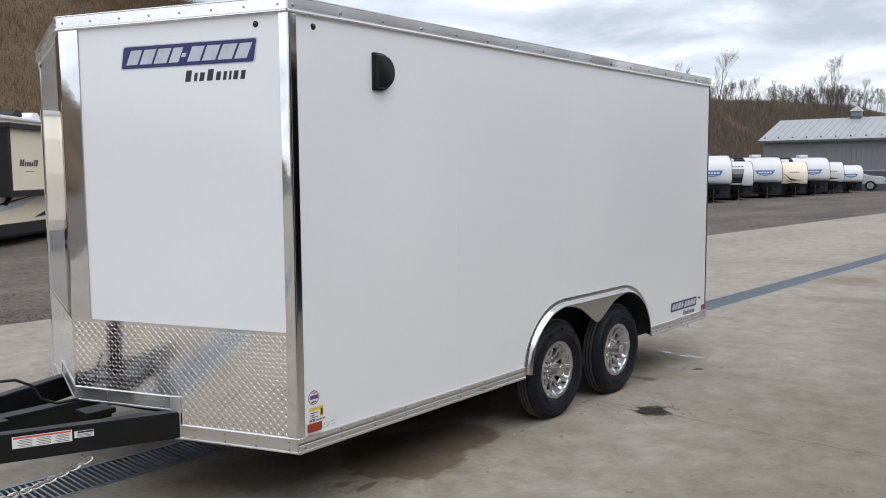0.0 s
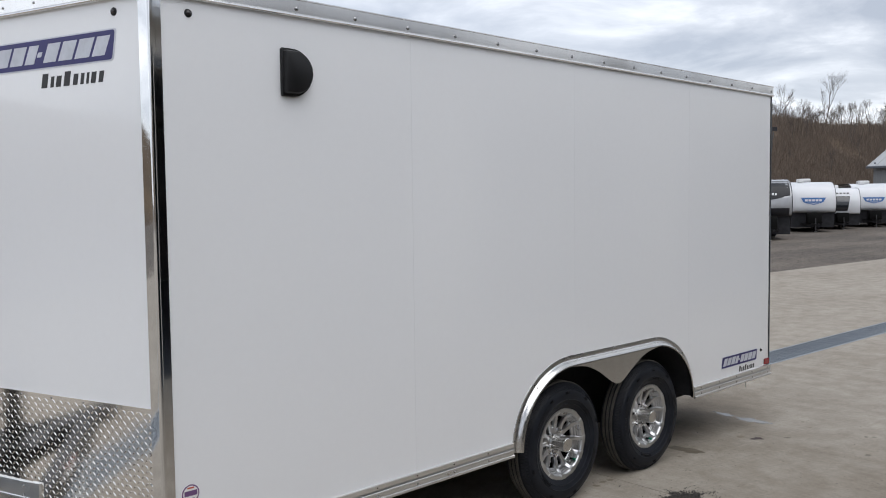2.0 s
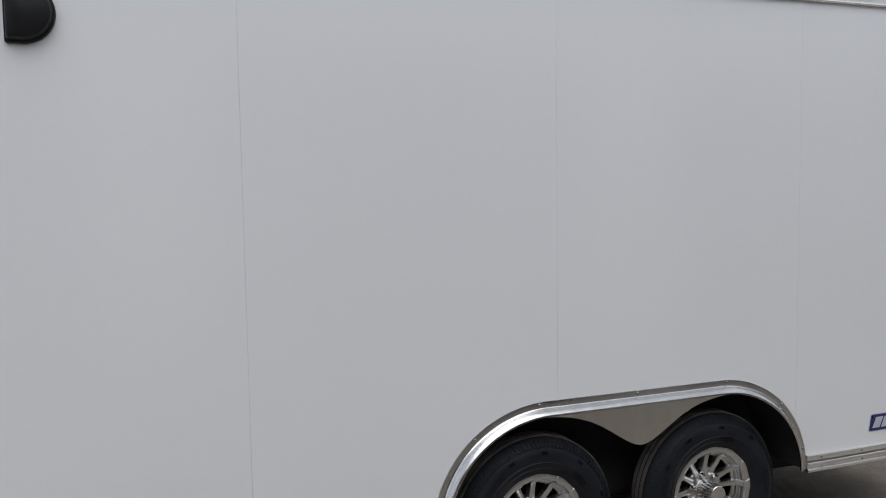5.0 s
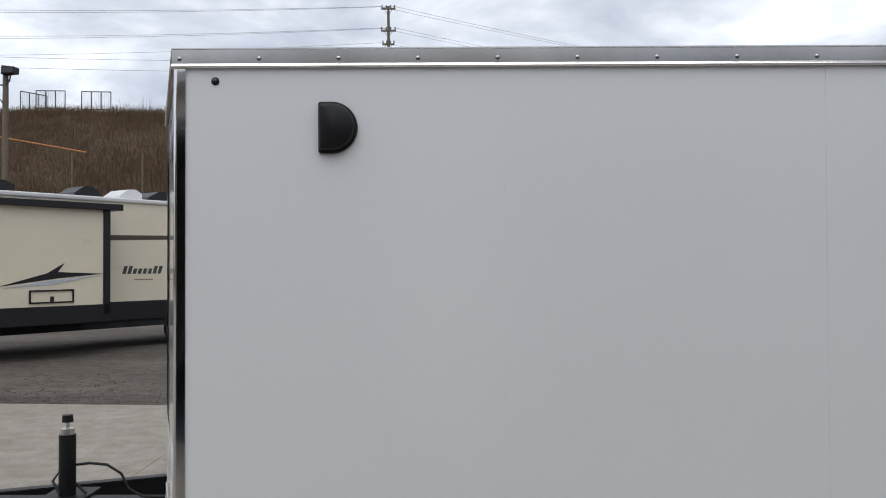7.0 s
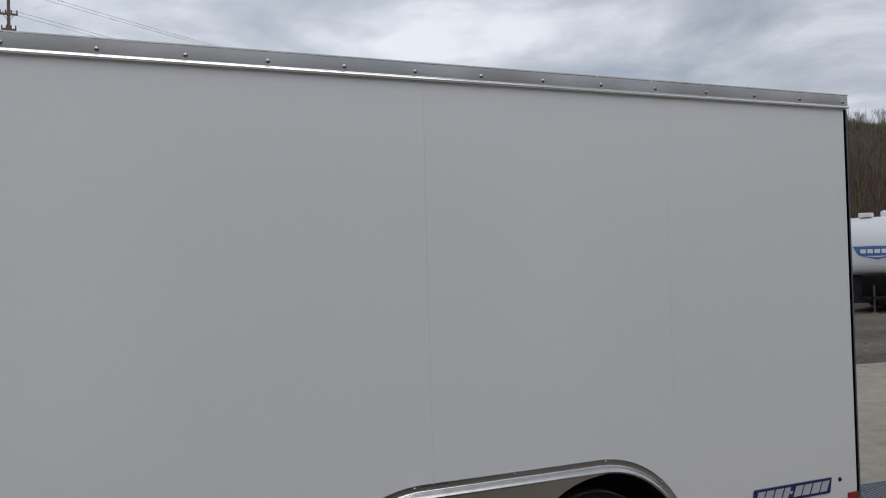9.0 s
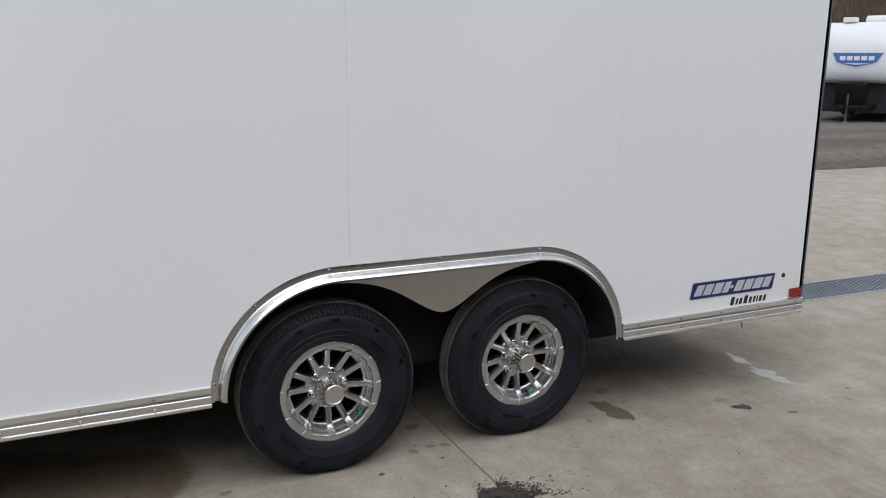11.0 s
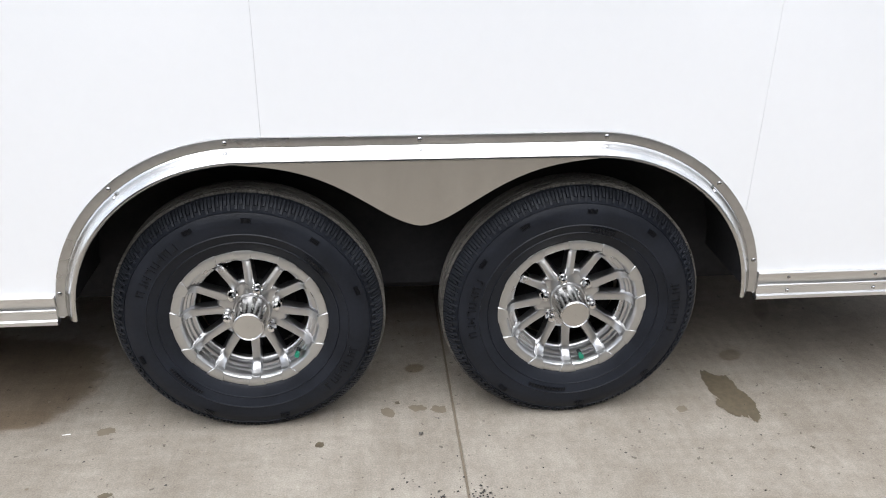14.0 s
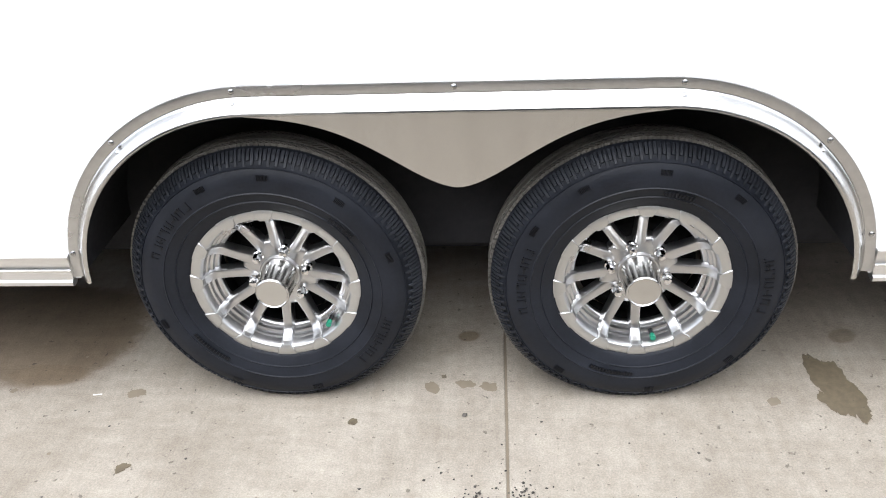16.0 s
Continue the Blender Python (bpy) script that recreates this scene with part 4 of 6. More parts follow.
build_wheel(AX_F, 16.0, -29.0)
build_wheel(AX_R, -17.0, -93.0)
for x in (AX_F, AX_R):
    far = part("wheel", lathe([(0.03, 0.05), (0.145, 0.05), (0.145, 0.20)], 32), "drum", trailer)
    far.matrix_basis = pose(x, WIDE, AX_Z, 0, 0, 180)
    part("tyre", tyre_mesh(), "rubber", far, "", True)
    part("rim", rim_barrel(), "rim_paint", far, "", True)
    part("rim_lip", rim_lip(), "rim_lip", far, "", True)


# vent, lamps, decals
def d_shape(r, h, n=24):
    """A letter-D outline, straight edge on the left: width r, height h, from (0, 0)."""
    pts = [(0.006, 0), (0, 0.006), (0, h - 0.006), (0.006, h)]
    flat = max(r - h / 2, 0.0)
    for i in range(n + 1):
        t = math.pi / 2 - math.pi * i / n
        pts.append((flat + (r - flat) * math.cos(t), h / 2 + h / 2 * math.sin(t)))
    return pts


def side_vent():
    bm = bmesh.new()
    base = d_shape(0.150, 0.198)
    rows = []
    cx, cz = 0.062, 0.099
    for s, d in ((1.0, 0.0), (1.0, 0.010), (0.985, 0.016), (0.90, 0.018), (0.885, 0.030), (0.84, 0.040), (0.76, 0.044)):
        rows.append([side(0.549 + cx + (a - cx) * s, 2.207 + cz + (b - cz) * s, d) for a, b in base])
    vs = sweep(bm, rows, close=True, caps=False)
    bm.faces.new(vs[-1])
    return bm


part("side_vent", side_vent(), "black_plastic", trailer, "black D-shaped plastic air vent", True)
for f, a, b, way in ((side, 0.152, 2.487, (0, -1, 0)), (nose, 0.182, 2.492, nn), (nose_far, 0.182, 2.492, nf), (side, 4.782, 0.590, (0, -1, 0))):
    big = b > 1
    m = part("marker_lamp", dome(f(a, b, 0.0), way, 0.016 if big else 0.012, 0.006, 20), "black_plastic", trailer, "small round smoked marker lamp", True)
    part("lens", dome(f(a, b, 0.005), way, 0.010 if big else 0.007, 0.006, 16), "dark_lens", m, "", True)
part("rear_reflector", box((4.832, 0.468, 0.0), (4.908, 0.515, 0.010), lambda a, b, d: side(a, b, d), 0.004), "red_lens", trailer, "red rectangular side lamp")
part("front_reflector", box((0.058, 0.474, 0.0), (0.150, 0.518, 0.010), lambda a, b, d: side(a, b, d), 0.004), "amber_lens", trailer, "orange-red rectangular side lamp")


def maker_badge(f, a0, a1, z0, z1, slant, flip=1):
    """A navy lozenge with a silver edge and slanted silver blocks, and a short row of dark blocks under it."""
    w, h = a1 - a0, z1 - z0

    def put(s, t, d):
        return f(a0 + w * s + slant * w * 0.0 + h * 0.18 * (t - 0.5), z0 + h * t, d)

    def plate(s0, s1, t0, t1, c):
        pts = []
        for sx, tz, q in ((s0, t0, 0), (s1, t0, 1), (s1, t1, 2), (s0, t1, 3)):
            for i in range(5):
                ang = math.pi * (1 + 0.5 * q + 0.125 * i)
                cx = sx + (c * h / w if q in (0, 3) else -c * h / w)
                cz = tz + (c if q in (0, 1) else -c)
                pts.append((cx + c * h / w * math.cos(ang), cz + c * math.sin(ang)))
        return pts
    badge = part("badge", prism(plate(0, 1, 0, 1, 0.12), 0.0, 0.0012, put), "logo_silver", trailer, "navy and silver maker's badge")
    part("badge_field", prism(plate(0.010, 0.990, 0.045, 0.955, 0.10), 0.0, 0.0018, put), "logo_blue", badge)
    widths = (0.1, 0.105, 0.11, 0.085, 0.045, 0.105, 0.11, 0.115, 0.10)
    s = 0.045
    for i, q in enumerate(widths):
        t0, t1 = (0.40, 0.56) if i == 4 else (0.20, 0.80)
        lean = 0.045
        o = [(s, t0), (s + q - 0.014, t0), (s + q - 0.014 + lean * (t1 - t0), t1), (s + lean * (t1 - t0), t1)]
        part("badge_block", prism(o, 0.0, 0.0026, put), "logo_silver", badge)
        s += q + 0.004
    s = 0.51
    for i, q in enumerate((0.055, 0.03, 0.045, 0.055, 0.042, 0.03, 0.022, 0.042, 0.04)):
        t1 = -0.16 if i in (0, 3) else -0.27
        part("badge_bar", prism([(s, -0.62), (s + q * 0.74, -0.62), (s + q * 0.78, t1), (s + q * 0.04, t1)], 0.0, 0.0012, put), "ink", badge)
        s += q + 0.010


def nose_flip(a, b, d):
    return nose(1.165 - a, b, d)


# the nose badge reads from the point towards the corner
maker_badge(nose_flip, 0.167, 0.985, 2.311, 2.432, 0.0)
maker_badge(side, 4.185, 4.722, 0.525, 0.612, 0.0)

# small labels low on the front corner
def decal(name, a0, a1, z0, z1, mat, f=side, d=0.0012, label="", parent=None):
    return part(name, prism([(a0, z0), (a1, z0), (a1, z1), (a0, z1)], 0.0, d, f), mat, parent or trailer, label)


roundel = part("round_sticker", prism([(0.104 + 0.036 * math.cos(t), 0.648 + 0.036 * math.sin(t)) for t in [2 * math.pi * k / 28 for k in range(28)]], 0, 0.001, side), "purple", trailer, "small round purple and white sticker")
part("sticker_ring", prism([(0.104 + 0.031 * math.cos(t), 0.648 + 0.031 * math.sin(t)) for t in [2 * math.pi * k / 28 for k in range(28)]], 0, 0.0016, side), "paper", roundel)
decal("sticker_bar", 0.078, 0.131, 0.640, 0.660, "purple", d=0.0022, parent=roundel)
decal("sticker_bar", 0.088, 0.120, 0.622, 0.630, "purple", d=0.0022, parent=roundel)
decal("sticker_bar", 0.090, 0.118, 0.668, 0.674, "red_print", d=0.0022, parent=roundel)
yel = decal("yellow_label", 0.075, 0.165, 0.545, 0.598, "yellow", label="yellow and white loading label")
decal("label_panel", 0.068, 0.142, 0.527, 0.580, "paper", d=0.0018, parent=yel)
for i in range(4):
    decal("label_line", 0.078, 0.110 + 0.02 * (i % 2), 0.534 + 0.011 * i, 0.538 + 0.011 * i, "ink", d=0.0024, parent=yel)
decal("label_line", 0.148, 0.160, 0.55, 0.585, "ink", d=0.002, parent=yel)
strip_label = decal("strip_label", 0.066, 0.186, 0.520, 0.542, "paper", d=0.0014, label="narrow white printed label")
for i in range(5):
    decal("label_line", 0.072 + 0.022 * i, 0.088 + 0.022 * i, 0.526, 0.534, "pencil", d=0.002, parent=strip_label)
pen = bmesh.new()
for k, strokes in enumerate((((0, 0), (0.3, 1)), ((0, 1), (0.8, 1), (0.3, 0.55), (0.8, 0.3), (0, 0)), ((0, 0), (0.3, 1)), ((0, 1), (0.8, 1), (0.3, 0.55), (0.8, 0.25), (0, 0)), ((0, 1), (0.9, 1), (0.3, 0)))):
    add_tube(pen, [side(0.168 + 0.0165 * k + 0.011 * s, 0.476 + 0.026 * t, 0.0008) for s, t in strokes], 0.0009, 4)
part("pen_marks", pen, "pencil", trailer, "handwritten stock number in pen")
part("drain_hook", tube([(4.52, -0.012, 0.39), (4.52, -0.014, 0.355), (4.525, -0.012, 0.345)], 0.004, 6), "zinc", trailer)


# ---- drawbar ----
def beam(p, q, wide, z0, z1, mat, name, label=""):
    """A level steel beam from p to q (x, y)."""
    a, b = Vector((*p, 0)), Vector((*q, 0))
    n = Vector((-(b - a).y, (b - a).x, 0)).normalized() * wide / 2
    o = [(a - n).xy, (b - n).xy, (b + n).xy, (a + n).xy]
    bm = bmesh.new()
    add_prism(bm, [tuple(v) for v in o], z0, z1, place)
    bmesh.ops.bevel(bm, geom=list(bm.edges), offset=0.005, segments=2, affect="EDGES")
    return part(name, bm, mat, trailer, label)


beam((0.35, 0.45), (-1.68, 1.30), 0.075, 0.39, 0.53, "black_steel", "drawbar_rail", "black painted steel drawbar")
beam((0.35, WIDE - 0.45), (-1.68, WIDE - 1.30), 0.075, 0.39, 0.53, "black_steel", "drawbar_rail", "black painted steel drawbar")
beam((-0.30, WIDE / 2), (-1.70, WIDE / 2), 0.10, 0.40, 0.528, "black_steel", "drawbar_centre")
part("jack_plate", box((-1.14, WIDE / 2 - 0.16, 0.53), (-0.90, WIDE / 2 + 0.16, 0.542), bevel=0.003), "black_steel", trailer)
part("step_plate", box((-0.58, 1.00, 0.505), (-0.42, 1.13, 0.534), bevel=0.004), "black_steel", trailer)
part("coupler", box((-1.95, WIDE / 2 - 0.06, 0.42), (-1.66, WIDE / 2 + 0.06, 0.54), bevel=0.02), "black_steel", trailer)
JX = -1.02
jack = part("tongue_jack", tube([(JX, WIDE / 2, 0.25), (JX, WIDE / 2, 0.868)], 0.044, 20), "black_steel", trailer, "black drop-leg jack with a bright top", True)
part("jack_foot", tube([(JX, WIDE / 2, 0.0), (JX, WIDE / 2, 0.012)], 0.10, 20), "zinc", jack)
part("jack_leg", tube([(JX, WIDE / 2, 0.01), (JX, WIDE / 2, 0.30)], 0.032, 16), "zinc", jack, "", True)
part("jack_cap", tube([(JX, WIDE / 2, 0.866), (JX, WIDE / 2, 0.895), (JX, WIDE / 2, 0.900)], 0.036, 20), "zinc", jack, "zinc-plated jack cap", True)
part("jack_pin", tube([(JX, WIDE / 2, 0.89), (JX, WIDE / 2, 0.945)], 0.011, 12), "zinc", jack, "", True)
part("jack_knob", tube([(JX, WIDE / 2, 0.935), (JX, WIDE / 2, 0.948), (JX, WIDE / 2, 0.965), (JX, WIDE / 2, 0.972)], 0.030, 16, 0.026), "black_plastic", jack, "", True)
part("cable", tube([(JX + 0.04, WIDE / 2 + 0.01, 0.70), (JX + 0.12, WIDE / 2, 0.712), (JX + 0.22, WIDE / 2 - 0.01, 0.705), (JX + 0.30, WIDE / 2 - 0.02, 0.66), (JX + 0.34, WIDE / 2 - 0.02, 0.58), (JX + 0.42, WIDE / 2 - 0.03, 0.54), (-0.46, WIDE / 2 - 0.02, 0.535)], 0.0075, 8), "black_plastic", trailer, "black wiring cable", True)
part("cable", tube([(JX - 0.02, WIDE / 2 - 0.05, 0.56), (JX - 0.07, WIDE / 2 - 0.02, 0.62), (JX - 0.06, WIDE / 2 + 0.04, 0.66), (JX + 0.01, WIDE / 2 + 0.05, 0.60), (JX + 0.10, WIDE / 2, 0.55)], 0.0075, 8), "black_plastic", trailer, "", True)

# printed labels on the rail's outer face
RAIL_A, RAIL_B = Vector((0.35, 0.45, 0)), Vector((-1.68, 1.30, 0))
RAIL_DIR = (RAIL_B - RAIL_A).normalized()
RAIL_OUT = Vector((RAIL_DIR.y, -RAIL_DIR.x, 0))
if RAIL_OUT.y > 0:
    RAIL_OUT = -RAIL_OUT


def on_rail(s, z, d):
    p = RAIL_A + RAIL_DIR * s + RAIL_OUT * (0.0376 + d)
    return (p.x, p.y, z)


warn = decal("warning_label", 1.152, 1.418, 0.456, 0.514, "paper", on_rail, label="white warning label with a red heading")
decal("label_heading", 1.157, 1.413, 0.502, 0.511, "red_print", on_rail, 0.0018, parent=warn)
for i in range(5):
    for j in range(3):
        decal("label_line", 1.165 + 0.083 * j, 1.222 + 0.083 * j + 0.008 * ((i + j) % 2), 0.461 + 0.008 * i, 0.464 + 0.008 * i, "pencil", on_rail, 0.0018, parent=warn)
small = decal("maker_label", 1.052, 1.142, 0.468, 0.502, "paper", on_rail, label="small white label with a dark heading")
decal("label_heading", 1.054, 1.128, 0.491, 0.500, "ink", on_rail, 0.0018, parent=small)
for i in range(3):
    decal("label_line", 1.06, 1.13, 0.471 + 0.0065 * i, 0.4735 + 0.0065 * i, "pencil", on_rail, 0.0018, parent=small)


# safety chain
def chain_link(p, way, roll, size=0.034):
    way = Vector(way).normalized()
    a = way.orthogonal().normalized()
    a = Matrix.Rotation(roll, 3, way) @ a
    pts = []
    for k in range(15):
        t = 2 * math.pi * k / 14
        pts.append(Vector(p) + way * (size * 0.62 * math.cos(t) + (0.006 if math.cos(t) > 0 else -0.006)) + a * size * 0.36 * math.sin(t))
    return tube(pts, 0.0042, 6)


def hang_chain(p, q, sag, count):
    prev = None
    for i in range(count):
        s = i / (count - 1)
        c = Vector(p).lerp(Vector(q), s) - Vector((0, 0, 1)) * sag * 4 * s * (1 - s)
        e = min(1, s + 0.02)
        c2 = Vector(p).lerp(Vector(q), e) - Vector((0, 0, 1)) * sag * 4 * e * (1 - e)
        way = c2 - c if (c2 - c).length > 1e-4 else Vector(q) - Vector(p)
        part("chain_link", chain_link(c, way, math.pi / 2 * (i % 2)), "zinc", trailer, "", True)


CH = Vector(on_rail(1.06, 0.37, -0.03))
part("chain_hook", tube([CH + Vector((0, 0, 0.03)), CH, CH + Vector((-0.02, -0.004, -0.025)), CH + Vector((-0.05, 0.004, -0.02)), CH + Vector((-0.055, 0.01, 0.01))], 0.006, 8), "zinc", trailer, "", True)
hang_chain(CH + Vector((-0.03, 0, -0.03)), (-1.30, 1.16, 0.17), 0.045, 26)
hang_chain((-1.30, 1.16, 0.17), (-1.60, 1.25, 0.36), 0.03, 12)


# ---- travel trailers, building, pickup ----
def rv_profile(kind, length):
    """The side outline of a travel trailer, nose at x = 0, in (x, z)."""
    pts = [(0.30, 1.22), (0.12, 1.30), (0.02, 1.48), (0.0, 1.75), (0.05, 2.15), (0.20, 2.55), (0.48, 2.88), (0.95, 3.10), (1.6, 3.17)]
    if kind == "flat":
        pts = [(0.26, 1.12), (0.14, 1.2), (0.06, 1.6), (0.10, 2.1), (0.34, 2.62), (0.60, 2.92), (0.95, 3.02), (1.6, 3.05)]
    top = pts[-1][1]
    return pts, [(length, top - 0.04), (length, 1.0)]


def smooth_line(pts, n=4):
    """More points on a smooth line through pts."""
    out = []
    for i in range(len(pts) - 1):
        p0, p1, p2, p3 = (Vector(pts[max(i - 1, 0)]), Vector(pts[i]), Vector(pts[i + 1]), Vector(pts[min(i + 2, len(pts) - 1)]))
        for k in range(n):
            t = k / n
            v = 0.5 * (2 * p1 + (p2 - p0) * t + (2 * p0 - 5 * p1 + 4 * p2 - p3) * t * t + (3 * p1 - p0 - 3 * p2 + p3) * t ** 3)
            out.append((v.x, v.y))
    return out + [tuple(pts[-1])]


def travel_trailer(at, turn, label, cap="rv_white", body="rv_white", lower="rv_dark", badge=None, kind="round", wide=2.42, length=7.5, scale=1.0, roof_unit=True, windshield=False, slide=False):
    rv = thing("travel_trailer", label, "travel trailer", "parked travel trailers", (*at, GRAVEL_Z), turn)
    rv.scale = (scale,) * 3
    front, rear = rv_profile(kind, length)
    h = wide / 2
    line = smooth_line(front)
    top = front[-1][1]

    def rib(x, z):
        """A cross line of the cap, rounded towards its sides."""
        out = []
        for k in range(13):
            s = -1 + 2 * k / 12
            out.append((x + 0.16 * abs(s) ** 4, h * s, z))
        return out
    bm = bmesh.new()
    sweep(bm, [rib(x, z) for x, z in line])
    part("front_cap", bm, cap, rv, "", True)
    bm = bmesh.new()
    inner = [(x + 0.16, z) for x, z in line] + [rear[0], rear[1]]
    add_prism(bm, inner, -h + 0.004, h - 0.004, lambda a, b, d: (a, d, b))
    part("body", bm, body, rv)
    # Black lower body; its lowest stretch stands in for the shadow underneath.
    part("skirt", box((0.42, -h + 0.03, 0.28), (length - 0.05, h - 0.03, 1.30), bevel=0.02), "black_matt", rv)
    for y in (-h, h):
        s = 1 if y > 0 else -1
        edge = bmesh.new()
        add_tube(edge, [(x + 0.165, y + 0.006 * s, z) for x, z in line], 0.022, 6)
        part("cap_edge", edge, "rv_dark", rv)
        part("lower_side", prism([(0.62, 0.60), (length, 0.60), (length, 1.32), (0.45, 1.32)], 0, 0.008, lambda a, b, d: (a, y + d * s, b)), lower, rv)
        part("side_window", box((1.9, y - 0.01, 1.75), (2.9, y + 0.01, 2.45), bevel=0.008), "rv_glass", rv)
        part("entry_door", box((3.5, y - 0.012, 0.85), (4.2, y + 0.012, 2.7), bevel=0.006), "rv_glass" if body == "rv_dark" else body, rv)
        part("side_trim", box((0.9, y - 0.008, 3.0 if kind == "round" else 2.9), (length, y + 0.012, 3.05 if kind == "round" else 2.95)), "alu", rv)
    if roof_unit:
        unit = bmesh.new()
        add_box(unit, (2.3, -0.36, top - 0.02), (3.3, 0.36, top + 0.24), bevel=0.08)
        part("roof_air_conditioner", unit, "roof_white", rv, "", True)
        part("roof_vent", box((0.95, 0.35, top - 0.03), (1.35, 0.75, top + 0.13), bevel=0.03), "roof_white", rv)
    # drawbar, gas bottle cover, jack
    for s in (-1, 1):
        bm = bmesh.new()
        add_tube(bm, [(0.9, s * 0.8, 0.52), (-0.95, s * 0.06, 0.52)], 0.055, 4)
        part("drawbar", bm, "black_steel", rv)
    part("gas_bottle_cover", box((-0.46, -0.42, 0.54), (0.06, 0.42, 1.22), bevel=0.06), "black_satin", rv, "", True)
    part("tongue_jack", tube([(-0.62, 0, 0.03), (-0.62, 0, 0.9)], 0.035, 8), "rv_grey", rv)
    part("jack_foot", tube([(-0.62, 0, 0.0), (-0.62, 0, 0.03)], 0.11, 10), "zinc", rv)
    for x in (length * 0.55, length * 0.55 + 0.85):
        for s in (-1, 1):
            bm = bmesh.new()
            add_tube(bm, [(x, s * (h - 0.30), 0.35), (x, s * (h - 0.06), 0.35)], 0.35, 18)
            w = part("wheel", bm, "rubber", rv)
            part("rim", tube([(x, s * (h - 0.07), 0.35), (x, s * (h - 0.045), 0.35)], 0.2, 14), "rim_paint", w)

    def on_cap(y, z, d):
        """A place d in front of the cap at height z."""
        for (x0, z0), (x1, z1) in zip(line, line[1:]):
            if z0 <= z <= z1:
                x = x0 + (x1 - x0) * (z - z0) / max(z1 - z0, 1e-6)
                return (x + 0.16 * abs(y / h) ** 4 - d, y, z)
        return (line[-1][0] - d, y, z)

    def cap_patch(name, outline, mat, d, parent):
        bm = bmesh.new()
        n = 8
        lo, hi = min(b for a, b in outline), max(b for a, b in outline)
        rows = []
        for i in range(n + 1):
            z = lo + (hi - lo) * i / n
            cut = []
            for (a0, b0), (a1, b1) in zip(outline, outline[1:] + outline[:1]):
                if b0 != b1 and min(b0, b1) - 1e-6 <= z <= max(b0, b1) + 1e-6:
                    cut.append(a0 + (a1 - a0) * (z - b0) / (b1 - b0))
            if len(cut) < 2:
                continue
            l, r = min(cut), max(cut)
            rows.append([on_cap(l + (r - l) * k / 8, z, d) for k in range(9)])
        sweep(bm, rows)
        return part(name, bm, mat, parent)
    if badge == "shield":
        b = cap_patch("badge", [(-0.80, 2.20), (-0.60, 1.84), (0.0, 1.66), (0.60, 1.84), (0.80, 2.20)], "logo_silver", 0.012, rv)
        cap_patch("badge_field", [(-0.74, 2.16), (-0.57, 1.86), (0.0, 1.72), (0.57, 1.86), (0.74, 2.16)], "rv_blue", 0.018, b)
        for k in range(5):
            y = -0.42 + 0.21 * k
            cap_patch("badge_block", [(y - 0.080, 1.93), (y + 0.080, 1.93), (y + 0.085, 2.06), (y - 0.085, 2.06)], "rv_white", 0.024, b)
        cap_patch("badge_foot", [(-0.42, 1.845), (0.0, 1.785), (0.42, 1.845), (0.0, 1.815)], "logo_silver", 0.024, b)
    if badge == "chevron":
        b = cap_patch("cap_band", [(-1.16, 2.28), (0.0, 2.06), (1.16, 2.28), (1.16, 3.06), (-1.16, 3.06)], "rv_dark", 0.012, rv)
        for k in range(7):
            y = -0.42 + 0.14 * k
            cap_patch("badge_block", [(y - 0.05, 2.33), (y + 0.05, 2.33), (y + 0.04, 2.45), (y - 0.04, 2.45)], "rv_white", 0.02, b)
        cap_patch("cap_stripe", [(-1.1, 1.26), (1.1, 1.26), (1.1, 1.66), (0.0, 1.50), (-1.1, 1.66)], "rv_dark", 0.012, rv)
    if badge == "swoosh":
        cap_patch("swoosh", [(-0.9, 1.42), (0.2, 1.42), (1.05, 2.3), (0.25, 1.60)], "rv_brown", 0.012, rv)
        cap_patch("swoosh", [(-0.9, 1.28), (0.4, 1.30), (1.05, 1.9), (0.45, 1.40)], "rv_gold", 0.012, rv)
        for k in range(5):
            y = -0.45 + 0.17 * k
            cap_patch("badge_block", [(y - 0.05, 2.10), (y + 0.06, 2.10), (y + 0.06, 2.20), (y - 0.05, 2.20)], "rv_brown", 0.016, rv)
    if windshield:
        cap_patch("front_window", [(-0.42, 1.35), (0.42, 1.35), (0.62, 2.45), (-0.62, 2.45)], "rv_glass", 0.016, rv)
        for k in range(5):
            y = -0.5 + 0.25 * k
            cap_patch("badge_block", [(y - 0.09, 2.60), (y + 0.09, 2.60), (y + 0.07, 2.70), (y - 0.07, 2.70)], "rv_grey", 0.02, rv)
    return rv


RV_TURN = 36.0
travel_trailer((22.9, 14.4), 27.0, "white travel trailer with a blue shield badge on its nose", badge="shield", scale=0.92)
travel_trailer((30.2, 15.1), 33.0, "white travel trailer with a blue badge squeezed between two others", badge="shield", scale=0.86)
travel_trailer((32.1, 13.1), RV_TURN, "charcoal travel trailer with a pointed light badge", cap="rv_silver", body="rv_dark", badge="chevron", scale=0.80, wide=2.5)
travel_trailer((40.8, 14.9), RV_TURN, "white travel trailer with a dark side panel and blue badge", body="rv_dark", badge="shield", scale=0.80, wide=2.75)
travel_trailer((45.1, 15.2), RV_TURN, "small white travel trailer with a dark front window", kind="flat", windshield=True, scale=0.735, wide=2.7)
travel_trailer((49.0, 14.95), RV_TURN, "white travel trailer with a blue badge beside a smaller one", body="rv_dark", badge="shield", scale=0.79, wide=2.75)
travel_trailer((52.1, 14.25), RV_TURN, "cream travel trailer with brown swooshes on its nose", cap="rv_cream", body="rv_cream", badge="swoosh", kind="flat", scale=0.73, wide=2.6)
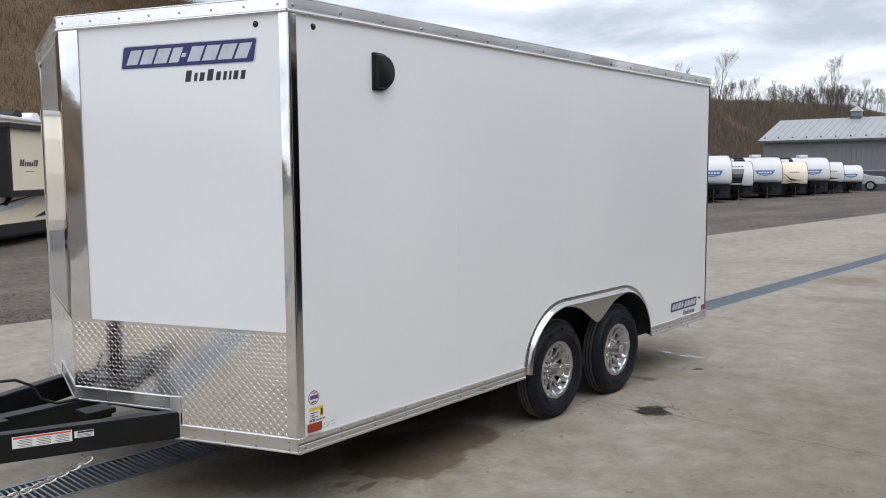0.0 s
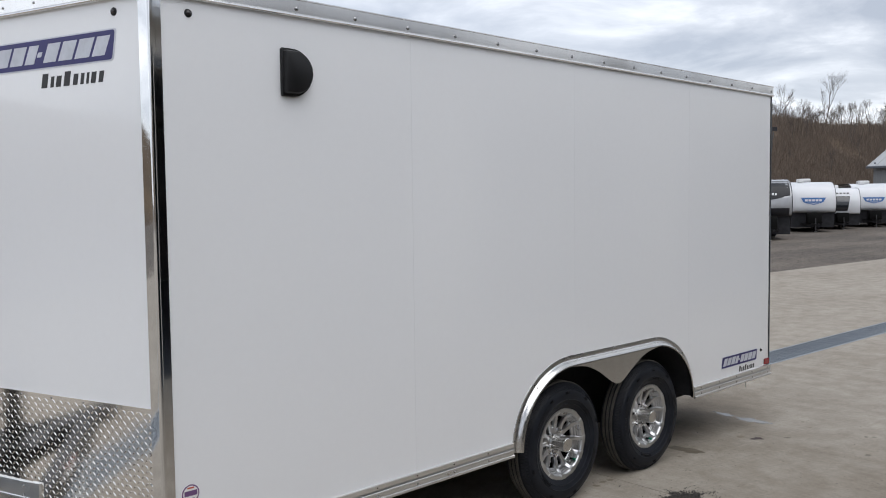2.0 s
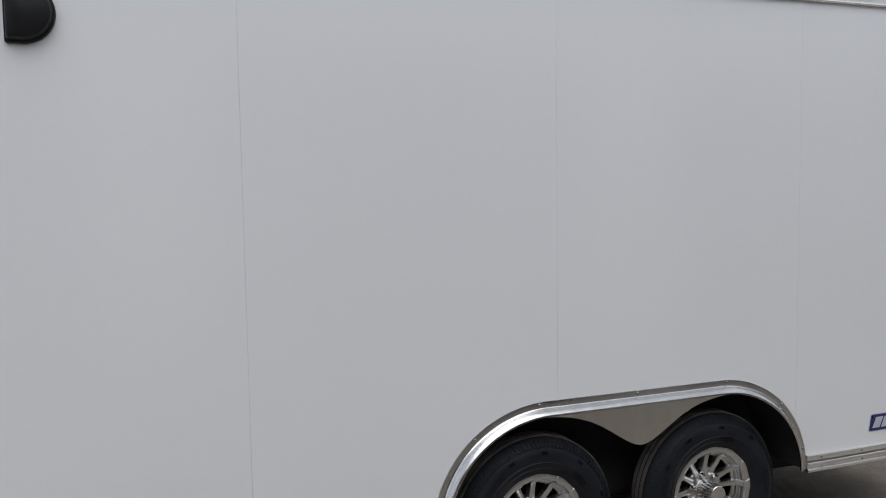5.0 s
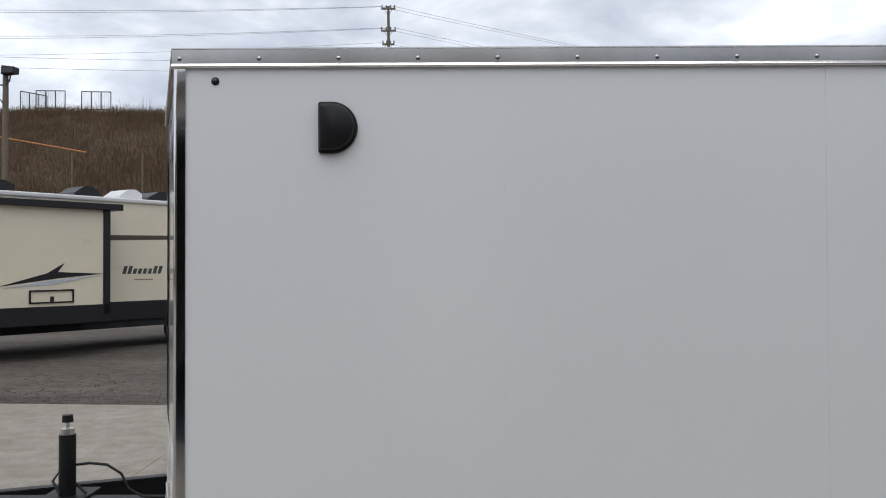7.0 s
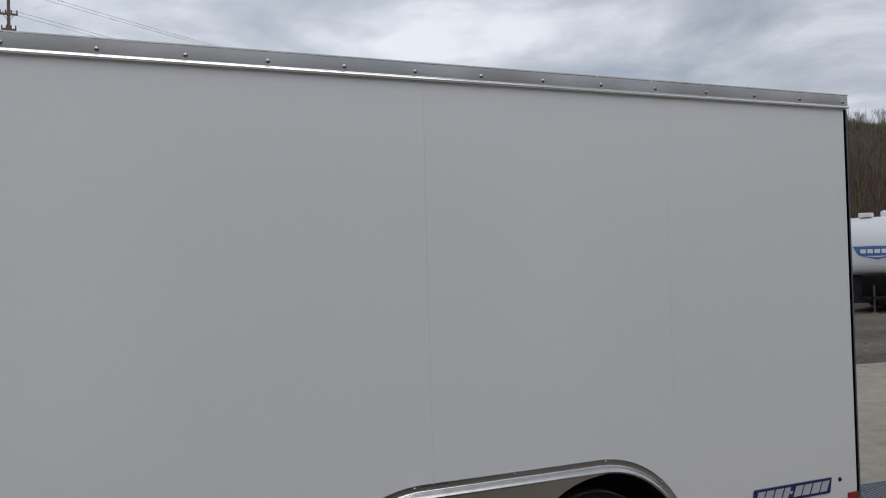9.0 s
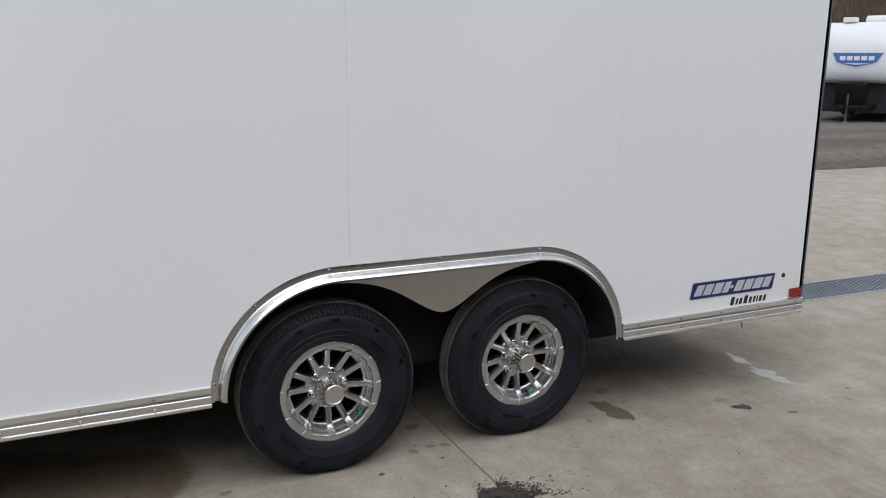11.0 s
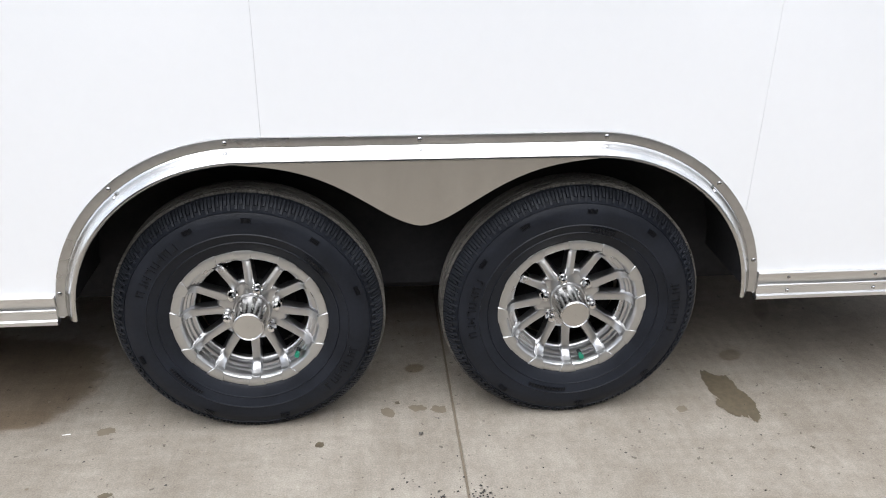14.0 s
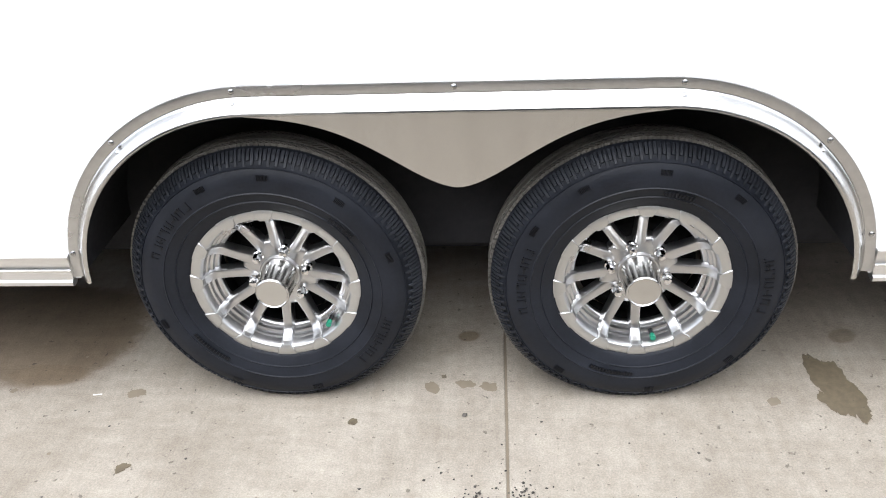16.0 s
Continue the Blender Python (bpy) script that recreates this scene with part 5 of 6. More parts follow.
travel_trailer((55.9, 14.2), RV_TURN, "white travel trailer with a dark side panel and blue badge", body="rv_dark", badge="shield", scale=0.80, wide=2.9)
travel_trailer((59.8, 14.1), RV_TURN, "plain white travel trailer squeezed between two others", kind="flat", badge="swoosh", scale=0.74, wide=2.5)
travel_trailer((63.2, 13.7), RV_TURN, "white travel trailer with a faint badge at the row's end", badge="shield", roof_unit=False, scale=0.64, wide=2.9)


def side_camper(at, turn, length, label, slide_at, name_gap, low=0.66, out=0.75):
    """A cream travel trailer seen from its side, with a slide-out room, skirt, stripes and awning. Its wall faces local -y."""
    rv = thing("travel_trailer", label, "travel trailer", "parked travel trailers", (*at, GRAVEL_Z), turn)
    f = lambda a, b, d: (a, -d, b)
    wall = bmesh.new()
    high = low > 1.0
    foot = 0.50 if high else 0.85
    add_prism(wall, [(0.25, foot), (length, foot), (length, 3.22), (0.6, 3.22), (0.15, 2.6), (0.0, 1.8), (0.1, foot + 0.25)], -2.4, 0.0, f)
    part("body", wall, "rv_cream", rv)
    part("skirt", box((0.35, 0.04, 0.20 if high else 0.45), (length, 2.36, foot + 0.01)), "black_matt", rv)
    part("lower_side", prism([(0.25, foot - 0.23), (length, foot - 0.23), (length, foot + (0.06 if high else 0.17)), (0.18, foot + (0.06 if high else 0.17))], 0, 0.02, f), "rv_dark", rv)
    part("roof_edge", box((0.5, -0.05, 3.17), (length, 2.45, 3.27), bevel=0.03), "roof_white", rv)
    if not high:
        part("stripe", prism([(0.4, 2.38), (3.4, 2.30), (length, 2.46), (length, 2.52), (3.4, 2.43), (0.4, 2.44)], 0, 0.006, f), "rv_brown", rv)
        part("stripe", prism([(0.3, 1.06), (1.6, 1.12), (2.9, 1.32), (1.6, 1.26), (0.3, 1.10)], 0, 0.006, f), "rv_brown", rv)
    s0, s1 = slide_at
    sill = low + 0.16 if high else low + 0.36
    room = part("slide_out_room", box((s0, -out, sill - 0.10), (s1, 0.1, 2.98), bevel=0.01), "rv_cream", rv, "slide-out room with dark frame")
    part("room_front", box((s0 + 0.10, -out - 0.015, sill), (s1 - 0.10, -out + 0.01, 2.88)), "rv_cream", room)
    for lo, hi in (((s0 - 0.03, -out - 0.04, low + 0.14), (s0 + 0.12, 0.02, 3.02)), ((s1 - 0.12, -out - 0.04, low + 0.14), (s1 + 0.03, 0.02, 3.02)), ((s0 - 0.03, -out - 0.04, low), (s1 + 0.03, 0.02, sill)), ((s0 - 0.10, -out - 0.15, 2.93), (s1 + 0.25, 0.02, 3.06))):
        part("room_frame", box(lo, hi, bevel=0.01), "rv_dark", room)
    w = s1 - s0
    g = lambda a, b, d: (a, -out - 0.015 - d, b)
    if high:
        part("swoosh", prism([(s0 - 1.6, 0.86), (s0 + 0.2, 1.02), (s0 + 2.3, 1.24), (s0 + 1.2, 0.98), (s0 - 0.2, 0.84)], 0, 0.012, f), "logo_silver", rv)
        part("swoosh", prism([(s0 - 1.6, 0.94), (s0 + 0.2, 1.10), (s0 + 2.3, 1.27), (s0 + 0.2, 1.04)], 0, 0.016, f), "rv_dark", rv)
        part("swoosh", prism([(s0 + 1.9, 0.66), (s0 + 3.4, 0.98), (s0 + 3.4, 0.72)], 0, 0.028, f), "rv_dark", rv)
        for x in (s0 - 0.5, s0 + 0.3):
            part("room_strut", tube([(x, -0.03, 1.05), (x + 0.28, -0.08, low + 0.05)], 0.05, 6), "rv_dark", room)
    else:
        part("swoosh", prism([(s0 + 0.06 * w, 1.42), (s0 + 0.45 * w, 1.66), (s0 + 0.60 * w, 1.86), (s0 + 0.54 * w, 1.68), (s0 + 0.95 * w, 1.64), (s0 + 0.55 * w, 1.56)], 0, 0.008, g), "rv_dark", room)
        part("swoosh", prism([(s0 + 0.10 * w, 1.40), (s0 + 0.52 * w, 1.53), (s0 + 0.90 * w, 1.61), (s0 + 0.50 * w, 1.44)], 0, 0.012, g), "logo_silver", room)
        hx0, hx1, hz0, hz1 = s0 + 0.30 * w, s0 + 0.68 * w, 1.08, 1.34
        for lo, hi in (((hx0, -0.79, hz0), (hx1, -0.76, hz0 + 0.03)), ((hx0, -0.79, hz1 - 0.03), (hx1, -0.76, hz1)), ((hx0, -0.79, hz0 + 0.03), (hx0 + 0.03, -0.76, hz1 - 0.03)), ((hx1 - 0.03, -0.79, hz0 + 0.03), (hx1, -0.76, hz1 - 0.03)), (((hx0 + hx1) / 2 - 0.03, -0.79, hz0 + 0.03), ((hx0 + hx1) / 2 + 0.03, -0.76, hz0 + 0.13))):
            part("hatch_frame", box(lo, hi), "rv_dark", room)
    face, n0, nz, kin = (g, s0 + name_gap, 2.00, room) if high else (f, s1 + name_gap, 1.62, rv)
    for k in range(8):
        x = n0 + 0.125 * k
        tall = 0.17 if k in (0, 1, 6, 7) else 0.115
        part("name_block", prism([(x, nz), (x + 0.085, nz), (x + 0.085 + tall * 0.3, nz + tall), (x + tall * 0.3, nz + tall)], 0, 0.006, face), "rv_grey", kin)
    part("name_line", prism([(n0 + 0.3, nz - 0.14), (n0 + 0.75, nz - 0.14), (n0 + 0.75, nz - 0.115), (n0 + 0.3, nz - 0.115)], 0, 0.006, face), "rv_gold", kin)
    for x, w2, kind in ((2.6, 0.75, "rv_dark"), (4.55, 0.62, "rv_dark"), (5.6, 0.62, "roof_white"), (6.3, 0.8, "rv_dark")):
        part("roof_cover", prism([(x, 3.25), (x + w2, 3.25), (x + w2, 3.44), (x + w2 * 0.75, 3.53), (x + w2 * 0.45, 3.52), (x + w2 * 0.12, 3.38)], -1.2, -0.5, f), kind, rv)
    for k in range(2):
        x = length * 0.78 + 0.9 * k
        bm = bmesh.new()
        add_tube(bm, [(x, 0.05, 0.36), (x, 0.30, 0.36)], 0.36, 18)
        wl2 = part("wheel", bm, "rubber", rv)
        part("rim", tube([(x, 0.03, 0.36), (x, 0.06, 0.36)], 0.2, 12), "rim_paint", wl2)
    for x in (0.9, length - 0.8):
        part("stabiliser", tube([(x, 0.3, 0.0), (x + 0.25, 0.3, 0.5)], 0.03, 6), "black_steel", rv)
    return rv


side_camper((-9.3, 10.5), 53.0, 9.0, "cream travel trailer with an extended slide-out room and brown stripes", (2.33, 4.65), 0.77)
side_camper((3.83, 16.6), 42.0, 9.0, "cream travel trailer with slide-out room behind the white trailer", (2.62, 6.2), 0.55, 1.24, 0.30)


def steel_building():
    b = thing("metal_building", "long grey steel building with a pale standing-seam roof", "building", "", (75.0, 24.3, GRAVEL_Z), -90.0)
    L, D, E, R = 26.0, 11.0, 4.3, 6.3
    part("wall", box((0, 0, 0), (L, 0.2, E)), "steel_wall", b)
    part("wall", box((0, D - 0.2, 0), (L, D, E)), "steel_wall", b)
    for x in (0, L - 0.2):
        part("gable_wall", prism([(0.2, 0), (D - 0.2, 0), (D - 0.2, E), (D / 2, R - 0.08), (0.2, E)], x, x + 0.2, lambda a, c, d: (d, a, c)), "steel_wall", b)
    part("wainscot", box((-0.01, -0.03, 0), (L, 0.0, 1.55)), "steel_dark", b, "darker lower siding")
    part("wainscot_trim", box((-0.01, -0.05, 1.55), (L, 0.0, 1.65)), "steel_roof", b)
    for k in range(64):
        x = 0.2 + k * 0.405
        part("siding_rib", box((x, -0.028, 1.66), (x + 0.05, 0.0, E - 0.1)), "steel_wall", b)
    roof = part("roof", prism([(-0.5, E - 0.10), (D / 2, R), (D + 0.5, E - 0.10), (D + 0.5, E + 0.02), (D / 2, R + 0.14), (-0.5, E + 0.02)], -0.4, L + 0.4, lambda a, c, d: (d, a, c)), "steel_roof", b)
    for k in range(43):
        x = -0.3 + 0.61 * k
        q = [(x, -0.52, E + 0.015), (x, D / 2, R + 0.14)]
        rib = bmesh.new()
        add_prism(rib, [(x, 0), (x + 0.05, 0), (x + 0.05, 0.06), (x, 0.06)], 0, 1, lambda a, c, d: (a, -0.52 + d * (D / 2 + 0.52), E + 0.015 + c + d * (R + 0.125 - E)))
        part("roof_seam", rib, "steel_roof", roof)
        if k % 2:
            part("snow_guard", box((x - 0.3, 0.1, E + 0.20), (x - 0.18, 0.2, E + 0.36)), "steel_dark", roof)
    part("eave_trim", box((-0.42, -0.56, E - 0.16), (L + 0.4, -0.48, E + 0.03)), "steel_dark", b)
    cup = part("cupola", box((6.05, D / 2 - 0.40, R - 0.1), (6.85, D / 2 + 0.40, R + 0.70)), "steel_wall", b)
    part("cupola_base", box((5.98, D / 2 - 0.47, R + 0.02), (6.92, D / 2 + 0.47, R + 0.25)), "steel_dark", cup)
    bm = bmesh.new()
    o = [bm.verts.new(p) for p in ((5.92, D / 2 - 0.53, R + 0.70), (6.98, D / 2 - 0.53, R + 0.70), (6.98, D / 2 + 0.53, R + 0.70), (5.92, D / 2 + 0.53, R + 0.70))]
    tip = bm.verts.new((6.45, D / 2, R + 1.2))
    bm.faces.new(o)
    for i in range(4):
        bm.faces.new((o[i], o[(i + 1) % 4], tip))
    part("cupola_roof", bm, "steel_roof", cup)


steel_building()


def workshop():
    """The yard's own building, right behind the walk: pale siding over tall open bays."""
    b = thing("workshop_building", "pale steel workshop building with tall dark open bays", "building", "", (-4.2, -4.9, -0.01))
    L, D, E, R, H = 40.0, 11.0, 3.6, 4.9, 3.1
    bays = [(0.9 + 5.0 * k, 4.7 + 5.0 * k) for k in range(8)]
    x = 0.0
    for x0, x1 in bays + [(L, L)]:
        part("wall", box((x, -0.2, 0), (x0, 0, H)), "tan_siding", b)
        x = x1
    part("wall", box((0, -0.2, H), (L, 0, E)), "tan_siding", b)
    part("wall", box((0, -D, 0), (L, -D + 0.2, E)), "steel_dark", b)
    part("floor", box((0.2, -D + 0.2, 0.0), (L - 0.2, -0.2, 0.012)), "steel_dark", b)
    for x in (0, L - 0.2):
        part("gable_wall", prism([(-D + 0.2, 0), (-0.2, 0), (-0.2, E), (-D / 2, R - 0.08), (-D + 0.2, E)], x, x + 0.2, lambda a, c, d: (d, a, c)), "tan_siding" if x == 0 else "steel_dark", b)
    part("roof", prism([(0.3, E - 0.08), (-D / 2, R), (-D - 0.5, E - 0.10), (-D - 0.5, E + 0.02), (-D / 2, R + 0.14), (0.3, E + 0.04)], -0.3, L + 0.4, lambda a, c, d: (d, a, c)), "steel_roof", b)
    for x0, x1 in bays:
        for lo, hi in (((x0 - 0.08, 0.0, 0), (x0, 0.03, H)), ((x1, 0.0, 0), (x1 + 0.08, 0.03, H)), ((x0 - 0.08, 0.0, H), (x1 + 0.08, 0.03, H + 0.1))):
            part("bay_trim", box(lo, hi), "steel_dark", b)
        part("raised_door", box((x0, -3.2, H + 0.02), (x1, -0.25, H + 0.08)), "steel_dark", b)
    k = 0
    while 0.3 + 0.4 * k < L:
        part("siding_rib", box((0.28 + 0.4 * k, 0.0, H + 0.11), (0.32 + 0.4 * k, 0.02, E - 0.12)), "tan_siding", b)
        k += 1


workshop()


def back_ridge():
    xs = [-260 + 8 * i for i in range(76)]
    ys = [-46 - 4 * j for j in range(14)] + [-130, -200]
    verts = []
    for x in xs:
        for y in ys:
            s = max(0.0, min(1.0, (-y - 46) / 30))
            verts.append((x, y, GRAVEL_Z - 0.4 + (17 + 4 * noise.noise((x * 0.03, 9, 0)) + 4 * noise.noise((x * 0.11, 4, 0))) * s * s * (3 - 2 * s)))
    n = len(ys)
    faces = [(i * n + j, (i + 1) * n + j, (i + 1) * n + j + 1, i * n + j + 1) for i in range(len(xs) - 1) for j in range(n - 1)]
    ob = new("far_hillside", mesh_from("far_hillside", verts, faces, "hill"))
    ob.data.shade_smooth()
    tagged(ob, "brown wooded ridge beyond the workshop", "hillside", kind="structure")


back_ridge()


def pickup():
    t = thing("pickup_truck", "silver pickup truck parked at the end of the row", "pickup truck", "", (70.6, 13.0, GRAVEL_Z), 100.0)
    prof = [(0.05, 0.55), (0.0, 0.85), (0.10, 1.12), (1.30, 1.22), (1.75, 1.30), (2.35, 1.85), (3.9, 1.88), (4.25, 1.32), (5.7, 1.30), (5.72, 0.55)]
    bm = bmesh.new()
    add_prism(bm, prof, -0.95, 0.95, lambda a, c, d: (a, d, c))
    bmesh.ops.bevel(bm, geom=list(bm.edges), offset=0.06, segments=2, affect="EDGES")
    part("body", bm, "truck_silver", t, "", True)
    for y in (-0.956, 0.956):
        part("side_window", prism([(1.95, 1.34), (2.45, 1.78), (3.8, 1.80), (4.05, 1.36)], -0.01, 0.01, lambda a, c, d: (a, y + d, c)), "rv_glass", t)
    part("windscreen", prism([(-0.8, 0.0), (0.8, 0.0), (0.72, 1.0), (-0.72, 1.0)], 0, 0.02, lambda a, c, d: (1.74 + 0.58 * c - d, a, 1.33 + 0.50 * c + 0.02)), "rv_glass", t)
    part("grille", box((-0.02, -0.55, 0.72), (0.06, 0.55, 1.02), bevel=0.02), "rv_dark", t)
    part("bumper", box((-0.10, -0.95, 0.45), (0.10, 0.95, 0.66), bevel=0.04), "chrome", t)
    for s in (-1, 1):
        part("headlight", box((-0.02, s * 0.75 - 0.17, 0.82), (0.10, s * 0.75 + 0.17, 1.02), bevel=0.02), "logo_silver", t)
        for x in (1.05, 4.6):
            w = part("wheel", tube([(x, s * 0.72, 0.40), (x, s * 0.97, 0.40)], 0.40, 20), "rubber", t)
            part("rim", tube([(x, s * 0.96, 0.40), (x, s * 0.985, 0.40)], 0.25, 14), "rim_paint", w)


pickup()


# ---- poles and wires ----
def flood_pole(at, height, turn, label, thick=0.17, lamp_size=1.0, aside=0.0):
    x, y = at
    z = hill_z(x, y) if y > 36 else GRAVEL_Z
    p = thing("light_pole", label, "light pole", "flood lights", (x, y, z), turn)
    part("pole", tube([(0, 0, -0.3), (0, 0, height * 0.5), (0, 0, height)], thick, 12, thick * 0.7), "wood_pole", p, "", True)
    q = aside
    part("bracket", tube([(q - 0.62, -0.1, height - 0.15), (q - 0.60, -0.1, height - 0.55), (q - 0.3, -0.1, height - 0.70), (q, -0.1, height - 0.60), (q + 0.3, -0.1, height - 0.62), (q + 0.55, -0.1, height - 0.45), (q + 0.60, -0.1, height - 0.15)], 0.035, 8), "steel_dark", p, "", True)
    part("stay", tube([(-0.35, -0.1, height - 0.65), (-0.30, -0.14, height - 1.1), (0.0, -0.16, height - 1.45)], 0.03, 6), "steel_dark", p, "", True)
    for s in (aside - 0.62, aside + 0.60):
        lamp = part("flood_lamp", prism([(-0.30, -0.18), (0.28, -0.12), (0.30, 0.14), (-0.26, 0.20)], -0.22, 0.22, lambda a, c, d: (s + a * lamp_size, -0.15 + d * lamp_size, height + c * lamp_size)), "rv_dark", p)
        part("lamp_glass", box((s - 0.24 * lamp_size, -0.155 - 0.23 * lamp_size, height - 0.10 * lamp_size), (s + 0.24 * lamp_size, -0.150 - 0.22 * lamp_size, height + 0.12 * lamp_size)), "rv_glass", lamp)


flood_pole((-18.45, 33.2), 10.38, 0, "wooden pole with two dark flood lamps before the hillside", aside=-0.33)
flood_pole((53.2, 23.2), 6.3, 40, "thin wooden pole with flood lamps behind parked trailers", 0.085, 0.7)


def wire(p, q, sag, name="power_line", mat="wire", r=0.014):
    p, q = Vector(p), Vector(q)
    pts = [p.lerp(q, i / 16) - Vector((0, 0, sag * 4 * (i / 16) * (1 - i / 16))) for i in range(17)]
    return tagged(part(name, tube(pts, r, 5), mat), "thin dark overhead power line strung between poles", "power line", "overhead wires")


def utility_pole(x, y, top):
    z = hill_z(x, y)
    p = thing("utility_pole", "wooden utility pole with three crossarms on the hilltop", "utility pole", "", (x, y, z))
    h = top - z
    part("pole", tube([(0, 0, -0.5), (0, 0, h)], 0.19, 10, 0.13), "wood_pole", p, "", True)
    for k, (dz, w) in enumerate(((0.25, 0.72), (2.5, 0.75), (3.9, 0.62))):
        part("crossarm", box((-w, -0.16, h - dz - 0.08), (w, 0.02, h - dz + 0.08)), "wood_pole", p)
        for s in (-0.9, -0.3, 0.3, 0.9):
            part("insulator", tube([(w * s, -0.05, h - dz + 0.06), (w * s, -0.05, h - dz + 0.38)], 0.06, 8), "rv_grey", p)
        part("brace", tube([(-w * 0.6, -0.1, h - dz - 0.05), (0, -0.1, h - dz - 0.7), (w * 0.6, -0.1, h - dz - 0.05)], 0.03, 5), "steel_dark", p)


PX, PY, PTOP = -4.85, 80.6, 28.0
utility_pole(PX, PY, PTOP)
for i, (dz, s) in enumerate(((0.0, -0.9), (0.0, 0.6), (2.2, -0.9), (2.2, 0.7), (3.7, -0.6))):
    wire((PX + s, PY, PTOP - dz), (PX - 95, PY - 4 + 2 * i, PTOP + 1.2 - dz), 1.2)
    wire((PX + s, PY, PTOP - dz), (PX + 78, PY + 42, PTOP - 1.8 - dz * 1.1), 1.0)
wire((-70, 62, 20.2), (-2, 76, 21.4), 0.8)
wire((-70, 58, 18.6), (-2, 76, 20.3), 0.8)
tagged(part("guy_wire_guard", tube([(-60.0, 46.0, 15.6), (-25.6, 46.0, 9.44), (-20.45, 46.0, 8.51)], 0.045, 6), "orange"), "orange plastic guard on a guy wire over the slope", "guy wire")
for x, y, h in ((-21.3, 46.0, 8.5), (-17.1, 46.0, 8.45)):
    st = thing("marker_post", "thin pale marker post standing in the brush", "post", "marker posts", (x, y, hill_z(x, y)))
    part("post", tube([(0, 0, -0.3), (0, 0, h - hill_z(x, y))], 0.06, 6), "wood_pole", st)


def ramp_gate(x, y, lean, wide=2.6, tall=1.7):
    z = hill_z(x, y) + 0.45
    g = thing("ramp_gate", "upright dark steel mesh ramp gate on the hilltop", "gate", "gates on the hilltop", (x, y, z), lean)
    for a, b in (((0, 0, -0.2), (0, 0, tall)), ((wide, 0, -0.2), (wide, 0, tall)), ((0, 0, tall), (wide, 0, tall)), ((0, 0, 0.05), (wide, 0, 0.05)), ((wide / 3, 0, 0), (wide / 3, 0, tall)), ((2 * wide / 3, 0, 0), (2 * wide / 3, 0, tall))):
        part("bar", tube([a, b], 0.05, 5), "rv_grey", g)
    for k in range(1, 14):
        part("mesh_wire", tube([(wide * k / 14, 0, 0.05), (wide * k / 14, 0, tall)], 0.009, 3), "galv", g)
    for k in range(1, 9):
        part("mesh_wire", tube([(0, 0, tall * k / 9), (wide, 0, tall * k / 9)], 0.009, 3), "galv", g)


ramp_gate(-36.7, 72.5, 4)
ramp_gate(-32.5, 72.5, 6)
ramp_gate(-38.15, 72.5, 58)


# ---- trees and brush ----
def twig(bm, rnd, p, way, length, radius):
    """A last fine shoot, one thin blade."""
    a = way.orthogonal().normalized()
    a = Matrix.Rotation(rnd.uniform(0, 6.28), 3, way) @ a
    bend = Vector((rnd.uniform(-1, 1), rnd.uniform(-1, 1), rnd.uniform(-0.2, 0.9))) * 0.12 * length
    bm.faces.new([bm.verts.new(v) for v in (p - a * radius, p + a * radius, p + way * length + bend)])


def grow(rnd, trunk, crown, p, way, length, radius, depth, most):
    """A bare tree: each limb bends, thins and forks, down to fine shoots."""
    w = way.normalized()
    if depth >= most:
        twig(crown, rnd, p, w, length * 1.2, radius)
        return
    steps = 3 if depth < 3 else 2 if depth < 5 else 1
    pts = [p]
    for i in range(steps):
        w = (w + Vector((rnd.uniform(-1, 1), rnd.uniform(-1, 1), rnd.uniform(-0.3, 0.8))) * 0.13).normalized()
        pts.append(pts[-1] + w * length / steps)
    add_tube(trunk if depth < 2 else crown, pts, radius, 6 if depth < 2 else 3, radius * 0.66)
    for k in range(3 if depth < most - 1 else 8):
        s = rnd.uniform(0.35, 1.0) if k else 1.0
        i = min(int(s * steps), steps - 1)
        q = pts[i].lerp(pts[i + 1], s * steps - i)
        a = w.orthogonal().normalized()
        a = Matrix.Rotation(rnd.uniform(0, 6.28), 3, w) @ a
        spread = rnd.uniform(0.30, 0.62) if k else rnd.uniform(0.05, 0.22)
        grow(rnd, trunk, crown, q, w + a * spread + Vector((0, 0, 0.12)), length * (rnd.uniform(0.50, 0.66) if depth == 0 else rnd.uniform(0.60, 0.80)), radius * (0.54 if k else 0.64), depth + 1, most)


def bare_tree(seed, height, most=6):
    rnd = random.Random(seed)
    t = thing("bare_tree", "tall leafless grey-brown tree on the ridge", "tree", "trees on the ridge")
    trunk, crown = bmesh.new(), bmesh.new()
    grow(rnd, trunk, crown, Vector((0, 0, -0.5)), Vector((0, 0, 1)), height * 0.40, height * 0.0115, 0, most)
    part("trunk", trunk, "bark", t)
    part("crown", crown, "twig", t)
    return t


